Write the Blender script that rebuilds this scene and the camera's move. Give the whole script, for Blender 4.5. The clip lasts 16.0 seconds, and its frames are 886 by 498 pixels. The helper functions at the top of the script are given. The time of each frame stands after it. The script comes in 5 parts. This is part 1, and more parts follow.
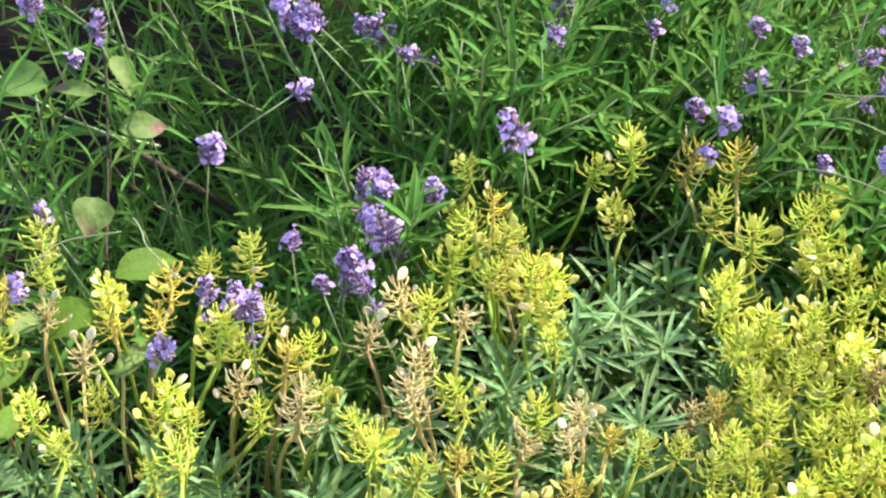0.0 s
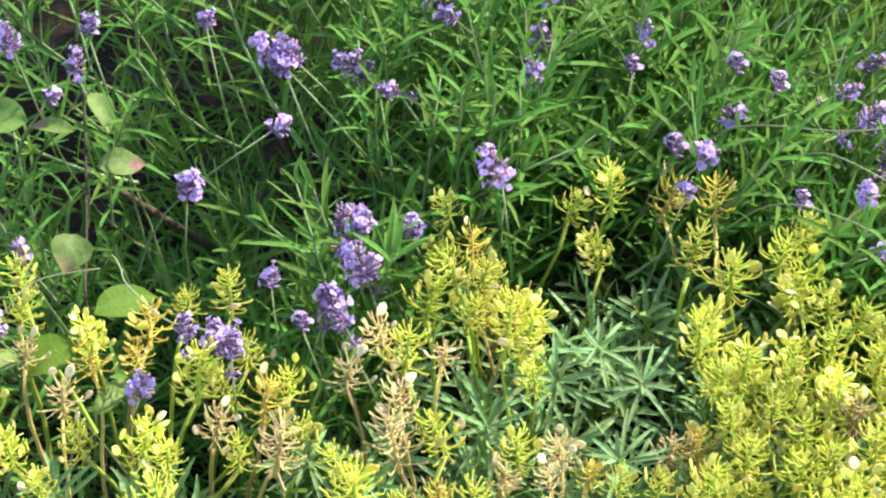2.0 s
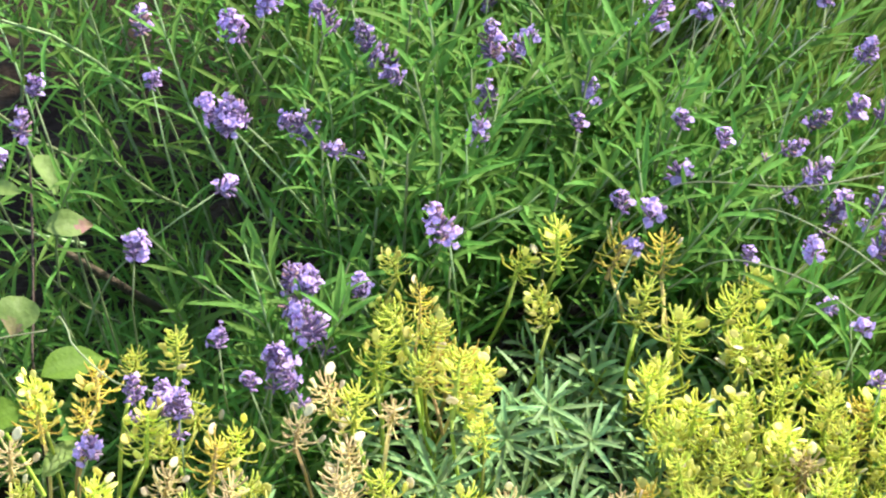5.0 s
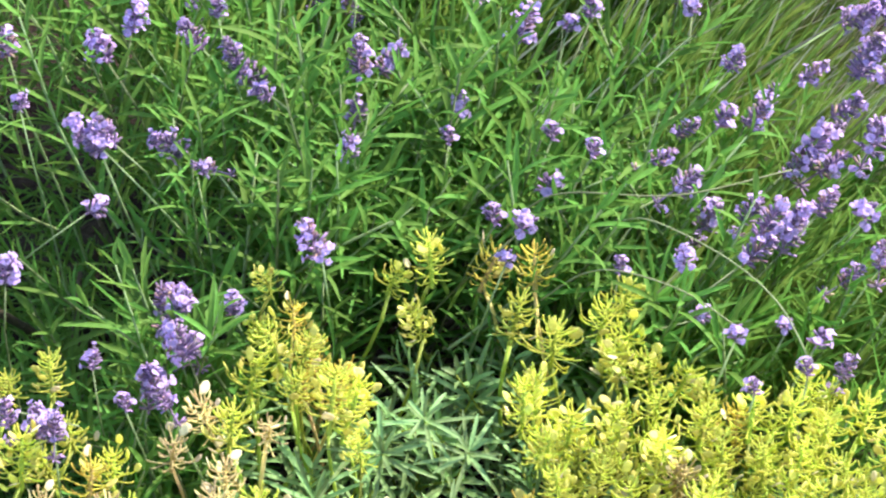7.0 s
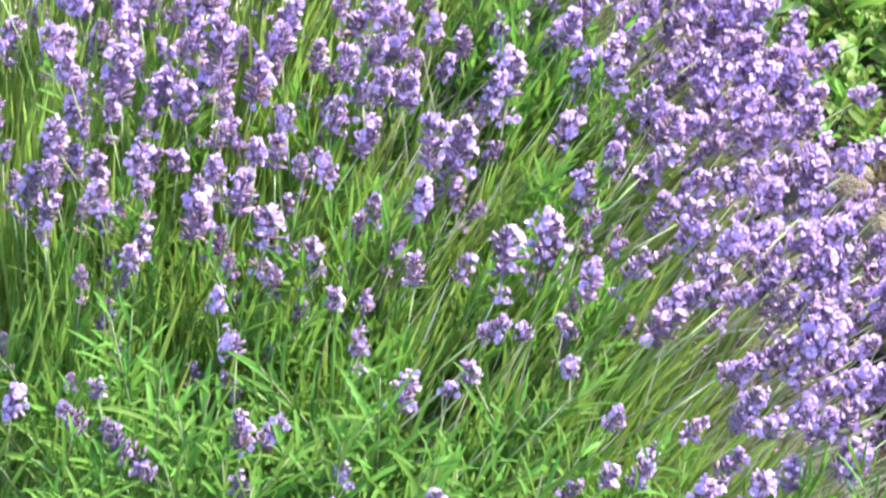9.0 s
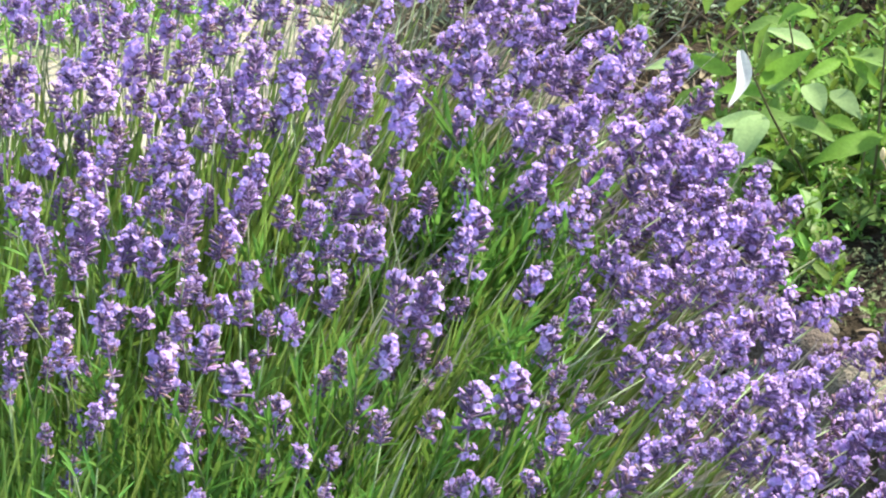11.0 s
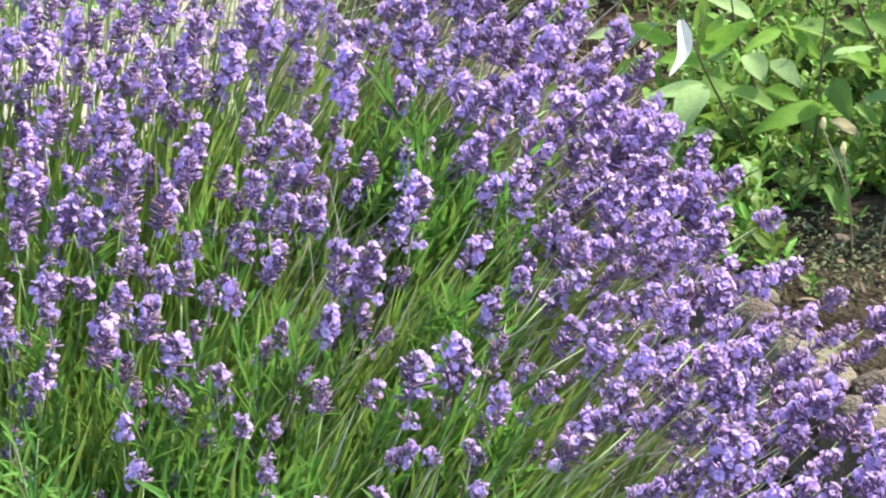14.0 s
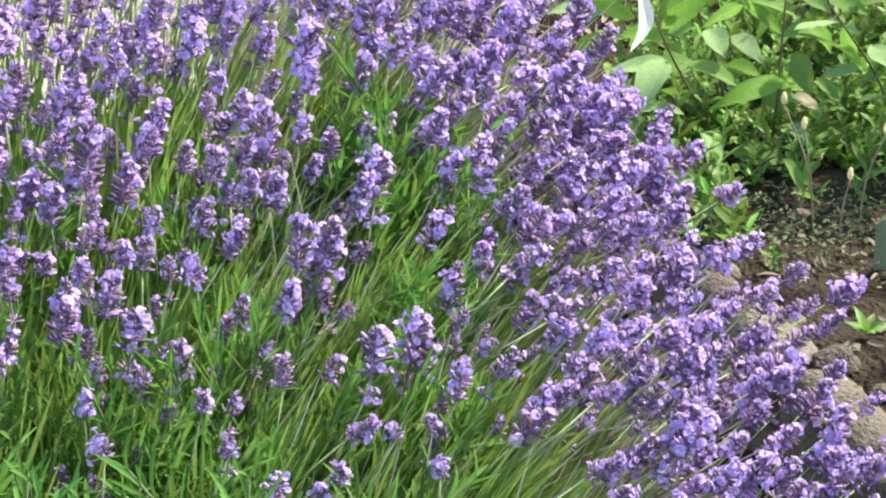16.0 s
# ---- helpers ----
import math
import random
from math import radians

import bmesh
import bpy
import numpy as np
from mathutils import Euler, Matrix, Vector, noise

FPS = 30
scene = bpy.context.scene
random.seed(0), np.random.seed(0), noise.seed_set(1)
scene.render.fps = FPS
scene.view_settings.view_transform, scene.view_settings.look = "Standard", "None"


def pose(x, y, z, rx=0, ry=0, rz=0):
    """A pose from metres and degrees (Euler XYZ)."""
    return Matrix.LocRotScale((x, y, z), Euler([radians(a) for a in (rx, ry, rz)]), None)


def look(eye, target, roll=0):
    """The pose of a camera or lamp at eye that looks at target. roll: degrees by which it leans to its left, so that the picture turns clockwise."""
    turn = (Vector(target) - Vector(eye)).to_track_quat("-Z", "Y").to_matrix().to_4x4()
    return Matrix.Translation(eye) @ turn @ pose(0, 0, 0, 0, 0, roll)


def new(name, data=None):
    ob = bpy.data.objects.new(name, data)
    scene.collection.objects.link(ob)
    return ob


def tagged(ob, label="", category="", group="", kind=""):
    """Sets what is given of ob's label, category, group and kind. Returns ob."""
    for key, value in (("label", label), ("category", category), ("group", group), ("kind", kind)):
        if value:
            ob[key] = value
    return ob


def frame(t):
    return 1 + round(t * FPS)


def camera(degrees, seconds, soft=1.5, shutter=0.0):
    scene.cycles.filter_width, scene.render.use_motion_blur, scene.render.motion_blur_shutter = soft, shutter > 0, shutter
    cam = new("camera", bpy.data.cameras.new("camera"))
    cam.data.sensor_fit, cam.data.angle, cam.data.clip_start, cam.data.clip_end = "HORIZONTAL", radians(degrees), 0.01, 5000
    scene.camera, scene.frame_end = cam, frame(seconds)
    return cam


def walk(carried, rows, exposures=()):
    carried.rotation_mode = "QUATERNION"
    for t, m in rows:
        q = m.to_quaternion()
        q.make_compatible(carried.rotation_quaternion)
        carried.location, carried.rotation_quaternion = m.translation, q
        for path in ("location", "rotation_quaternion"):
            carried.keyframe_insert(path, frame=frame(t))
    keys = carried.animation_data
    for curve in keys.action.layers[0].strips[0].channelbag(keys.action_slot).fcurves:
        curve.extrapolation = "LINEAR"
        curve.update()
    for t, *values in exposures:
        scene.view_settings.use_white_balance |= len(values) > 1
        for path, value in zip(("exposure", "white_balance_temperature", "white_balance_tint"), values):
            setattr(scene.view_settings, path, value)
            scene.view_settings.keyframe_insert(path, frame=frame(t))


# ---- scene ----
cam = camera(16.6, 16.0, soft=2.2, shutter=0.3)
EYE = (0.0, 0.0, 1.6)
# seconds, yaw, pitch, roll: the camera stands and turns
ROWS = [
    (0.0, 0.001, -33.999, 0.000),
    (0.5, -0.066, -33.775, -0.019),
    (1.0, -0.168, -33.597, -0.007),
    (1.5, -0.298, -33.467, 0.047),
    (2.0, -0.474, -33.326, 0.072),
    (2.5, -0.652, -33.134, 0.114),
    (3.0, -0.848, -32.828, 0.138),
    (3.5, -1.027, -32.545, 0.141),
    (3.7, -1.104, -32.460, 0.162),
    (5.8, -2.382, -32.125, 0.354),
    (6.0, -2.651, -32.087, 0.409),
    (6.5, -3.440, -32.002, 0.462),
    (7.0, -4.484, -31.923, 0.518),
    (7.5, -5.440, -31.623, 0.459),
    (8.0, -6.149, -29.941, 0.063),
    (8.5, -6.628, -27.515, -0.408),
    (9.0, -7.031, -24.959, -0.646),
    (9.5, -7.156, -22.810, -0.852),
    (9.7, -7.190, -21.984, -0.898),
    (12.0, -8.296, -22.166, -0.530),
    (12.5, -8.495, -22.316, -0.510),
    (13.0, -8.662, -22.479, -0.450),
    (13.5, -8.809, -22.559, -0.371),
    (14.0, -8.969, -22.602, -0.291),
    (14.5, -9.126, -22.636, -0.238),
    (15.0, -9.320, -22.687, -0.152),
    (15.5, -9.520, -22.821, -0.075),
    (16.0, -9.757, -23.079, -0.008),
]
walk(cam, [(t, pose(*EYE, 0, 0, yaw) @ pose(0, 0, 0, 90 + pitch, 0, 0) @ pose(0, 0, 0, 0, 0, roll)) for t, yaw, pitch, roll in ROWS],
     [(0.0, 1.36, 6800, 10), (7.0, 1.60, 6800, 10), (7.5, 1.65, 6800, 10), (8.0, 1.84, 6800, 10), (9.0, 1.95, 6800, 10), (9.7, 1.66, 6800, 10), (12.0, 1.41, 6800, 10), (16.0, 1.41, 6800, 10)])

# ---- world and sun ----
SUN_DIR = Vector((0.72, 0.30, 1.0)).normalized()      # towards the sun
world = bpy.data.worlds.new("world")
scene.world = world
world.use_nodes = True
wn, wl = world.node_tree.nodes, world.node_tree.links
sky = wn.new("ShaderNodeTexSky")
sky.sky_type = "NISHITA"
sky.sun_disc = False
sky.sun_elevation = math.asin(SUN_DIR.z)
sky.sun_rotation = math.atan2(SUN_DIR.x, SUN_DIR.y)
wl.new(sky.outputs[0], wn["Background"].inputs[0])
wn["Background"].inputs[1].default_value = 0.15
sun_data = bpy.data.lights.new("sun", "SUN")
sun_data.energy, sun_data.angle, sun_data.color = 3.5, radians(1.2), (1.0, 0.95, 0.86)
sun = new("sun", sun_data)
sun.matrix_world = look(SUN_DIR * 20, (0, 0, 0))


# ---- materials ----
def material(name, base, vary=0.25, rough=0.55, through_light=0.0, tint=None, spot=None, spread=0.48, scale=400.0, bump=0.0, per="island", spec=0.35):
    """A surface whose colour varies by piece and by a fine grain. through_light: the share of light that passes a leaf or petal.
    spot: a second colour in blotches; tint: the colour of light that has passed."""
    m = bpy.data.materials.new(name)
    m.use_nodes = True
    n, l = m.node_tree.nodes, m.node_tree.links
    bsdf = n["Principled BSDF"]
    bsdf.inputs["Roughness"].default_value = rough
    bsdf.inputs["Specular IOR Level"].default_value = spec
    coord = n.new("ShaderNodeTexCoord")
    grain = n.new("ShaderNodeTexNoise")
    grain.inputs["Scale"].default_value = scale
    grain.inputs["Detail"].default_value = 3.0
    l.new(coord.outputs["Object"], grain.inputs["Vector"])
    if per == "object":
        rnd = n.new("ShaderNodeObjectInfo").outputs["Random"]
    else:
        rnd = n.new("ShaderNodeNewGeometry").outputs["Random Per Island"]
    # value = 1 + vary * (random - 0.5) * 2 + grain
    a = n.new("ShaderNodeMath")
    a.operation = "MULTIPLY_ADD"
    l.new(rnd, a.inputs[0])
    a.inputs[1].default_value, a.inputs[2].default_value = 2 * vary, 1 - vary
    b = n.new("ShaderNodeMath")
    b.operation = "MULTIPLY_ADD"
    l.new(grain.outputs["Fac"], b.inputs[0])
    b.inputs[1].default_value, b.inputs[2].default_value = 0.6, 0.70
    c = n.new("ShaderNodeMath")
    c.operation = "MULTIPLY"
    l.new(a.outputs[0], c.inputs[0])
    l.new(b.outputs[0], c.inputs[1])
    whole = n.new("ShaderNodeMath")                    # each head or shoot a little lighter or darker
    whole.operation = "MULTIPLY_ADD"
    l.new(n.new("ShaderNodeObjectInfo").outputs["Random"], whole.inputs[0])
    whole.inputs[1].default_value, whole.inputs[2].default_value = 0.3, 0.85
    both = n.new("ShaderNodeMath")
    both.operation = "MULTIPLY"
    l.new(c.outputs[0], both.inputs[0])
    l.new(whole.outputs[0], both.inputs[1])
    c = both
    hsv = n.new("ShaderNodeHueSaturation")
    hsv.inputs["Color"].default_value = (*base, 1)
    l.new(c.outputs[0], hsv.inputs["Value"])
    hue = n.new("ShaderNodeMath")
    hue.operation = "MULTIPLY_ADD"
    l.new(rnd, hue.inputs[0])
    hue.inputs[1].default_value, hue.inputs[2].default_value = 0.04, 0.48
    l.new(hue.outputs[0], hsv.inputs["Hue"])
    colour = hsv.outputs[0]
    if spot:
        blot = n.new("ShaderNodeTexNoise")
        blot.inputs["Scale"].default_value = scale * 0.12
        blot.inputs["Detail"].default_value = 5.0
        l.new(coord.outputs["Object"], blot.inputs["Vector"])
        ramp = n.new("ShaderNodeValToRGB")
        ramp.color_ramp.elements[0].position, ramp.color_ramp.elements[1].position = spread, spread + 0.14
        l.new(blot.outputs["Fac"], ramp.inputs[0])
        mix = n.new("ShaderNodeMix")
        mix.data_type = "RGBA"
        l.new(ramp.outputs[0], mix.inputs[0])
        l.new(colour, mix.inputs[6])
        mix.inputs[7].default_value = (*spot, 1)
        colour = mix.outputs[2]
    l.new(colour, bsdf.inputs["Base Color"])
    if bump:
        bn = n.new("ShaderNodeBump")
        bn.inputs["Strength"].default_value = bump
        bn.inputs["Distance"].default_value = 2.0 / scale
        l.new(grain.outputs["Fac"], bn.inputs["Height"])
        l.new(bn.outputs[0], bsdf.inputs["Normal"])
    if through_light:
        tr = n.new("ShaderNodeBsdfTranslucent")
        if tint:
            tm = n.new("ShaderNodeMix")
            tm.data_type, tm.blend_type = "RGBA", "MULTIPLY"
            tm.inputs[0].default_value = 1.0
            l.new(colour, tm.inputs[6])
            tm.inputs[7].default_value = (*tint, 1)
            l.new(tm.outputs[2], tr.inputs["Color"])
        else:
            l.new(colour, tr.inputs["Color"])
        ms = n.new("ShaderNodeMixShader")
        ms.inputs[0].default_value = through_light
        l.new(bsdf.outputs[0], ms.inputs[1])
        l.new(tr.outputs[0], ms.inputs[2])
        l.new(ms.outputs[0], n["Material Output"].inputs[0])
    return m


M_LEAF = material("lavender_leaf", (0.140, 0.300, 0.058), 0.24, 0.6, 0.4, scale=250, spec=0.14)
M_STEM = material("lavender_stem", (0.215, 0.285, 0.125), 0.3, 0.55, 0.0, scale=250, per="object")
M_FRESH = material("lavender_young_leaf", (0.148, 0.298, 0.055), 0.22, 0.6, 0.42, scale=250, spec=0.14)
M_BLADE = material("lavender_green_stalk", (0.280, 0.410, 0.092), 0.28, 0.5, 0.42, scale=200)
M_PETAL = material("lavender_petal", (0.650, 0.475, 0.865), 0.24, 0.6, 0.38, scale=500, spec=0.2)
M_CALYX = material("lavender_calyx", (0.275, 0.178, 0.340), 0.6, 0.7, 0.0, scale=700, spot=(0.21, 0.16, 0.20))
M_SPENT = material("lavender_spent_calyx", (0.29, 0.165, 0.20), 0.4, 0.8, 0.0, scale=700, spot=(0.35, 0.27, 0.18))
M_IB_GREEN = material("candytuft_pedicel_yellow_green", (0.765, 0.795, 0.165), 0.2, 0.5, 0.46, scale=300)
M_IB_GOLD = material("candytuft_pedicel_golden", (0.80, 0.66, 0.14), 0.25, 0.55, 0.38, scale=300)
M_IB_DRY = material("candytuft_pedicel_straw", (0.80, 0.65, 0.33), 0.3, 0.7, 0.3, scale=300)
M_IB_POD = material("candytuft_pod", (0.84, 0.82, 0.24), 0.12, 0.5, 0.4, scale=300)
M_IB_CREAM = material("candytuft_ripe_pod", (0.90, 0.81, 0.54), 0.10, 0.55, 0.4, scale=300)
M_IB_STEM = material("candytuft_stem", (0.38, 0.47, 0.070), 0.25, 0.5, 0.1, scale=250, per="object")
M_IB_STEM_DRY = material("candytuft_dry_stem", (0.56, 0.42, 0.15), 0.25, 0.6, 0.0, scale=250, per="object")
M_IB_LEAF = material("candytuft_leaf", (0.235, 0.375, 0.145), 0.35, 0.5, 0.25, scale=250, spec=0.25)
M_SOIL = material("soil", (0.028, 0.021, 0.015), 0.1, 0.95, scale=60, bump=0.6, spot=(0.044, 0.034, 0.024), per="object", spec=0.02)
M_GRAVEL = material("pale_path", (0.36, 0.33, 0.24), 0.1, 0.9, scale=90, bump=0.5, spot=(0.27, 0.26, 0.19), per="object")
M_KERB = material("kerb_stone", (0.185, 0.155, 0.115), 0.15, 0.92, scale=150, bump=0.8, spot=(0.125, 0.110, 0.080), per="object", spec=0.1)
M_DRY_SOIL = material("dry_soil", (0.046, 0.035, 0.024), 0.1, 0.95, scale=90, bump=0.9, spot=(0.025, 0.019, 0.013), per="object", spec=0.05)
M_SAGE = material("broad_leaf", (0.175, 0.290, 0.080), 0.45, 0.7, 0.42, tint=(1.0, 1.0, 0.55), scale=220, bump=0.12, spec=0.1)
# the same leaf as backlit, then top-lit: the light is put into the colour
M_SAGE_BACKLIT = material("backlit_broad_leaf", (0.21, 0.39, 0.060), 0.3, 0.6, 0.5, scale=220, bump=0.12, spec=0.15)
M_SAGE_LIT = material("lit_broad_leaf", (0.27, 0.39, 0.165), 0.25, 0.75, 0.3, scale=220, bump=0.12, spec=0.1)
M_SAGE_STEM = material("brown_stem", (0.14, 0.13, 0.06), 0.2, 0.7, scale=200, per="object")
M_MOSS = material("moss", (0.125, 0.150, 0.065), 0.4, 0.8, 0.1, scale=200)
M_STRAW = material("straw_litter", (0.30, 0.26, 0.14), 0.45, 0.8, 0.1, scale=200)
M_COVER = material("ground_cover_leaf", (0.205, 0.395, 0.070), 0.4, 0.5, 0.35, scale=200)
M_GREY = material("grey_green_leaf", (0.22, 0.27, 0.16), 0.35, 0.6, 0.2, scale=250)
M_TWIG = material("dry_twig", (0.25, 0.195, 0.125), 0.35, 0.85, scale=250)
M_WHITE = material("white_bract", (0.90, 0.88, 0.86), 0.04, 0.5, 0.75, scale=150)
M_OLD = material("grey_olive_stalk", (0.54, 0.505, 0.37), 0.45, 0.7, 0.1, scale=200)
M_WOOD = material("woody_branch", (0.10, 0.075, 0.05), 0.25, 0.9, scale=150, bump=0.6, per="object")
M_PALE = material("pale_bare_stem", (0.27, 0.31, 0.16), 0.2, 0.6, scale=200, per="object")
M_WEED = material("weed_leaf", (0.175, 0.255, 0.062), 0.25, 0.6, 0.3, scale=220, bump=0.2, spot=(0.34, 0.19, 0.15), spread=0.54)
M_WEED_FLUSH = material("flushed_weed_leaf", (0.27, 0.135, 0.115), 0.2, 0.6, 0.25, scale=300, bump=0.2, spot=(0.20, 0.20, 0.07), spread=0.5)
M_WEED_YELLOW = material("yellow_green_weed_leaf", (0.135, 0.235, 0.032), 0.2, 0.6, 0.35, scale=300, bump=0.2, spec=0.2)


# ---- mesh helpers ----
class Build:
    """Gathers faces of several materials for one mesh."""

    def __init__(self):
        self.v, self.f, self.m = [], [], []

    def add(self, verts, faces, mat=0):
        k = len(self.v)
        self.v.extend(verts)
        self.f.extend(tuple(k + i for i in fc) for fc in faces)
        self.m.extend([mat] * len(faces))

    def mesh(self, name, mats, smooth=True):
        me = bpy.data.meshes.new(name)
        me.from_pydata([tuple(p) for p in self.v], [], self.f)
        for mt in mats:
            me.materials.append(mt)
        me.polygons.foreach_set("material_index", self.m)
        me.polygons.foreach_set("use_smooth", [smooth] * len(self.f))
        me.update()
        return me


def basis(axis, roll=0.0):
    """A turn whose z is axis."""
    z = Vector(axis).normalized()
    x = z.orthogonal().normalized()
    y = z.cross(x)
    c, s = math.cos(roll), math.sin(roll)
    return Matrix((x * c + y * s, y * c - x * s, z)).transposed()


def blade(b, base, way, normal, length, width, bend=0.2, mat=0, rows=3, fold=0.25, taper=0.0):
    """A narrow leaf with a middle fold, bending towards -normal."""
    way, normal = Vector(way).normalized(), Vector(normal)
    side = way.cross(normal).normalized()
    normal = side.cross(way).normalized()
    base = Vector(base)
    verts, faces = [], []
    for i in range(rows + 1):
        s = i / rows
        w = width * 0.5 * (0.55 + 1.5 * s - 1.5 * s * s if s < 1 else 0.22) * (1 - taper * s)
        c = base + way * (length * s * (1 - 0.25 * abs(bend) * s)) - normal * (bend * length * s * s)
        verts += [c - side * w + normal * (w * fold * 2), c, c + side * w + normal * (w * fold * 2)]
    for i in range(rows):
        k = 3 * i
        faces += [(k, k + 1, k + 4, k + 3), (k + 1, k + 2, k + 5, k + 4)]
    b.add(verts, faces, mat)


def tube(b, points, radii, sides=5, mat=0, cap=True):
    """A round stem through points."""
    verts, faces = [], []
    pts = [Vector(p) for p in points]
    n = len(pts)
    for i, p in enumerate(pts):
        t = (pts[min(i + 1, n - 1)] - pts[max(i - 1, 0)]).normalized()
        x = t.cross(Vector((0.31, 0.95, 0.07))).normalized()
        y = t.cross(x)
        for k in range(sides):
            a = 2 * math.pi * k / sides
            verts.append(p + (x * math.cos(a) + y * math.sin(a)) * radii[i])
    for i in range(n - 1):
        for k in range(sides):
            j = (k + 1) % sides
            faces.append((i * sides + k, i * sides + j, (i + 1) * sides + j, (i + 1) * sides + k))
    if cap:
        faces.append(tuple((n - 1) * sides + k for k in range(sides)))
    b.add(verts, faces, mat)


def child(name, mesh, parent, m, label="", inverse=None, kind=""):
    """A mesh under a thing, at the pose m in the frame of the topmost thing."""
    ob = new(name, mesh)
    ob.parent = parent
    if inverse is not None:
        ob.matrix_parent_inverse = inverse
    ob.matrix_basis = m
    return tagged(ob, label, "", "", kind)


def thing(name, x, y, z, label, category, group="", kind=""):
    ob = new(name)
    ob.location = (x, y, z)
    ob.empty_display_size = 0.05
    return tagged(ob, label, category, group, kind)


def part(name, b, mats, parent, label="", kind="", smooth=True):
    """The gathered faces as one mesh under a thing, in that thing's frame."""
    return child(name, b.mesh(name, mats, smooth), parent, Matrix.Identity(4), label, None, kind)


def span(a, c, roll=0.0, thick=1.0):
    """The pose that lays a stem of length 1 along z from a to c."""
    d = Vector(c) - Vector(a)
    return Matrix.Translation(a) @ basis(d, roll).to_4x4() @ Matrix.Diagonal((thick, thick, d.length, 1))


# ---- lie of the land ----
def canopy(x, y):
    """Height of the flower tops over the bed."""
    return 0.30 + 0.28 * (y - 1.62) - 0.55 * max(0.0, x - 0.42) ** 1.3



# ---- ground ----
def bumpy_sheet(x0, x1, y0, y1, step, height, rough, seed, slant=0.0):
    """Uneven ground, its borders sunk. slant: how far it shifts in x for each metre of y past 3.4."""
    b = Build()
    nx, ny = max(2, int((x1 - x0) / step)), max(2, int((y1 - y0) / step))
    verts = []
    for j in range(ny + 1):
        for i in range(nx + 1):
            x, y = x0 + (x1 - x0) * i / nx, y0 + (y1 - y0) * j / ny
            inside = 0.0 if i in (0, nx) or j in (0, ny) else 1.0
            h = noise.fractal((x * 9 + seed, y * 9, 0), 0.8, 2.0, 4)
            verts.append((x + slant * (y - 3.4), y, height + rough * h if inside else -0.04))
    faces = [(j * (nx + 1) + i, j * (nx + 1) + i + 1, (j + 1) * (nx + 1) + i + 1, (j + 1) * (nx + 1) + i) for j in range(ny) for i in range(nx)]
    b.add(verts, faces)
    return b


b = Build()
b.add([(-400, -400, -0.03), (400, -400, -0.03), (400, 400, -0.03), (-400, 400, -0.03)], [(0, 1, 2, 3)])
ground = new("ground", b.mesh("ground", [M_SOIL]))
tagged(ground, "dark brown bare garden soil, flat to the horizon", "ground", kind="structure")
bed = new("soil_bed", bumpy_sheet(-1.6, 0.80, 1.0, 4.0, 0.03, 0.0, 0.018, 3.1).mesh("soil_bed", [M_SOIL]))
tagged(bed, "dark crumbly soil of the flower bed", "soil", kind="structure")
path = new("path", bumpy_sheet(-2.5, 0.66, 4.0, 7.0, 0.04, 0.0, 0.006, 8.2).mesh("path", [M_GRAVEL]))
tagged(path, "pale sunlit gravel path behind the lavender", "path", kind="structure")
terrace = new("raised_soil", bumpy_sheet(0.895, 2.6, 2.0, 7.0, 0.03, 0.088, 0.016, 5.7, -0.175).mesh("raised_soil", [M_DRY_SOIL]))
tagged(terrace, "brown soil of the raised bed behind the stone edging", "soil", kind="structure")


# ---- stone edging ----
def rough_block(sx, sy, sz, seed, wear=0.008):
    """A worn edging block with a rounded top, standing on z = 0, its length along y."""
    section = [(-0.5, 0.0), (-0.5, 0.35), (-0.49, 0.62), (-0.46, 0.80), (-0.38, 0.91), (-0.22, 0.98), (0.0, 1.0), (0.22, 0.98), (0.38, 0.91), (0.46, 0.80), (0.49, 0.6), (0.5, 0.0)]
    rows, n = 16, len(section)
    verts = []
    for i in range(rows + 1):
        u = 2 * i / rows - 1
        taper = 1 - 0.14 * abs(u) ** 7
        for x, z in section:
            p = Vector((x * sx * taper, u * sy / 2 * (1 - 0.03 * z), z * sz * (1 - 0.09 * abs(u) ** 6)))
            p += noise.noise_vector((p.x * 16 + seed, p.y * 16, p.z * 16)) * wear * (0.3 + 0.7 * z)
            p += noise.noise_vector((p.x * 60 + seed, p.y * 60, p.z * 60)) * wear * 0.3
            verts.append(p)
    faces = [(i * n + k, (i + 1) * n + k, (i + 1) * n + k + 1, i * n + k + 1) for i in range(rows) for k in range(n - 1)]
    faces += [tuple(range(n)), tuple(rows * n + k for k in reversed(range(n)))]
    b = Build()
    b.add(verts, faces)
    return b.mesh("kerb_stone", [M_KERB])


kerb = thing("stone_edging", 0.85, 3.4, -0.03, "row of worn round-topped sandy grey edging stones holding back a bed", "edging")
rng = random.Random(11)
y = 2.05
while y < 5.6:
    ly = rng.uniform(0.17, 0.25)
    x = 0.893 - (y + ly / 2 - 3.4) * 0.175
    me = rough_block(0.074 + rng.uniform(-0.010, 0.014), ly - 0.006, 0.135 + rng.uniform(-0.010, 0.012), y * 7)
    child("stone", me, kerb, pose(x - 0.85 + rng.uniform(-0.008, 0.008), y + ly / 2 - 3.4, 0, rng.uniform(-2, 2), rng.uniform(-3, 3), 9.9 + rng.uniform(-3, 3)))
    y += ly


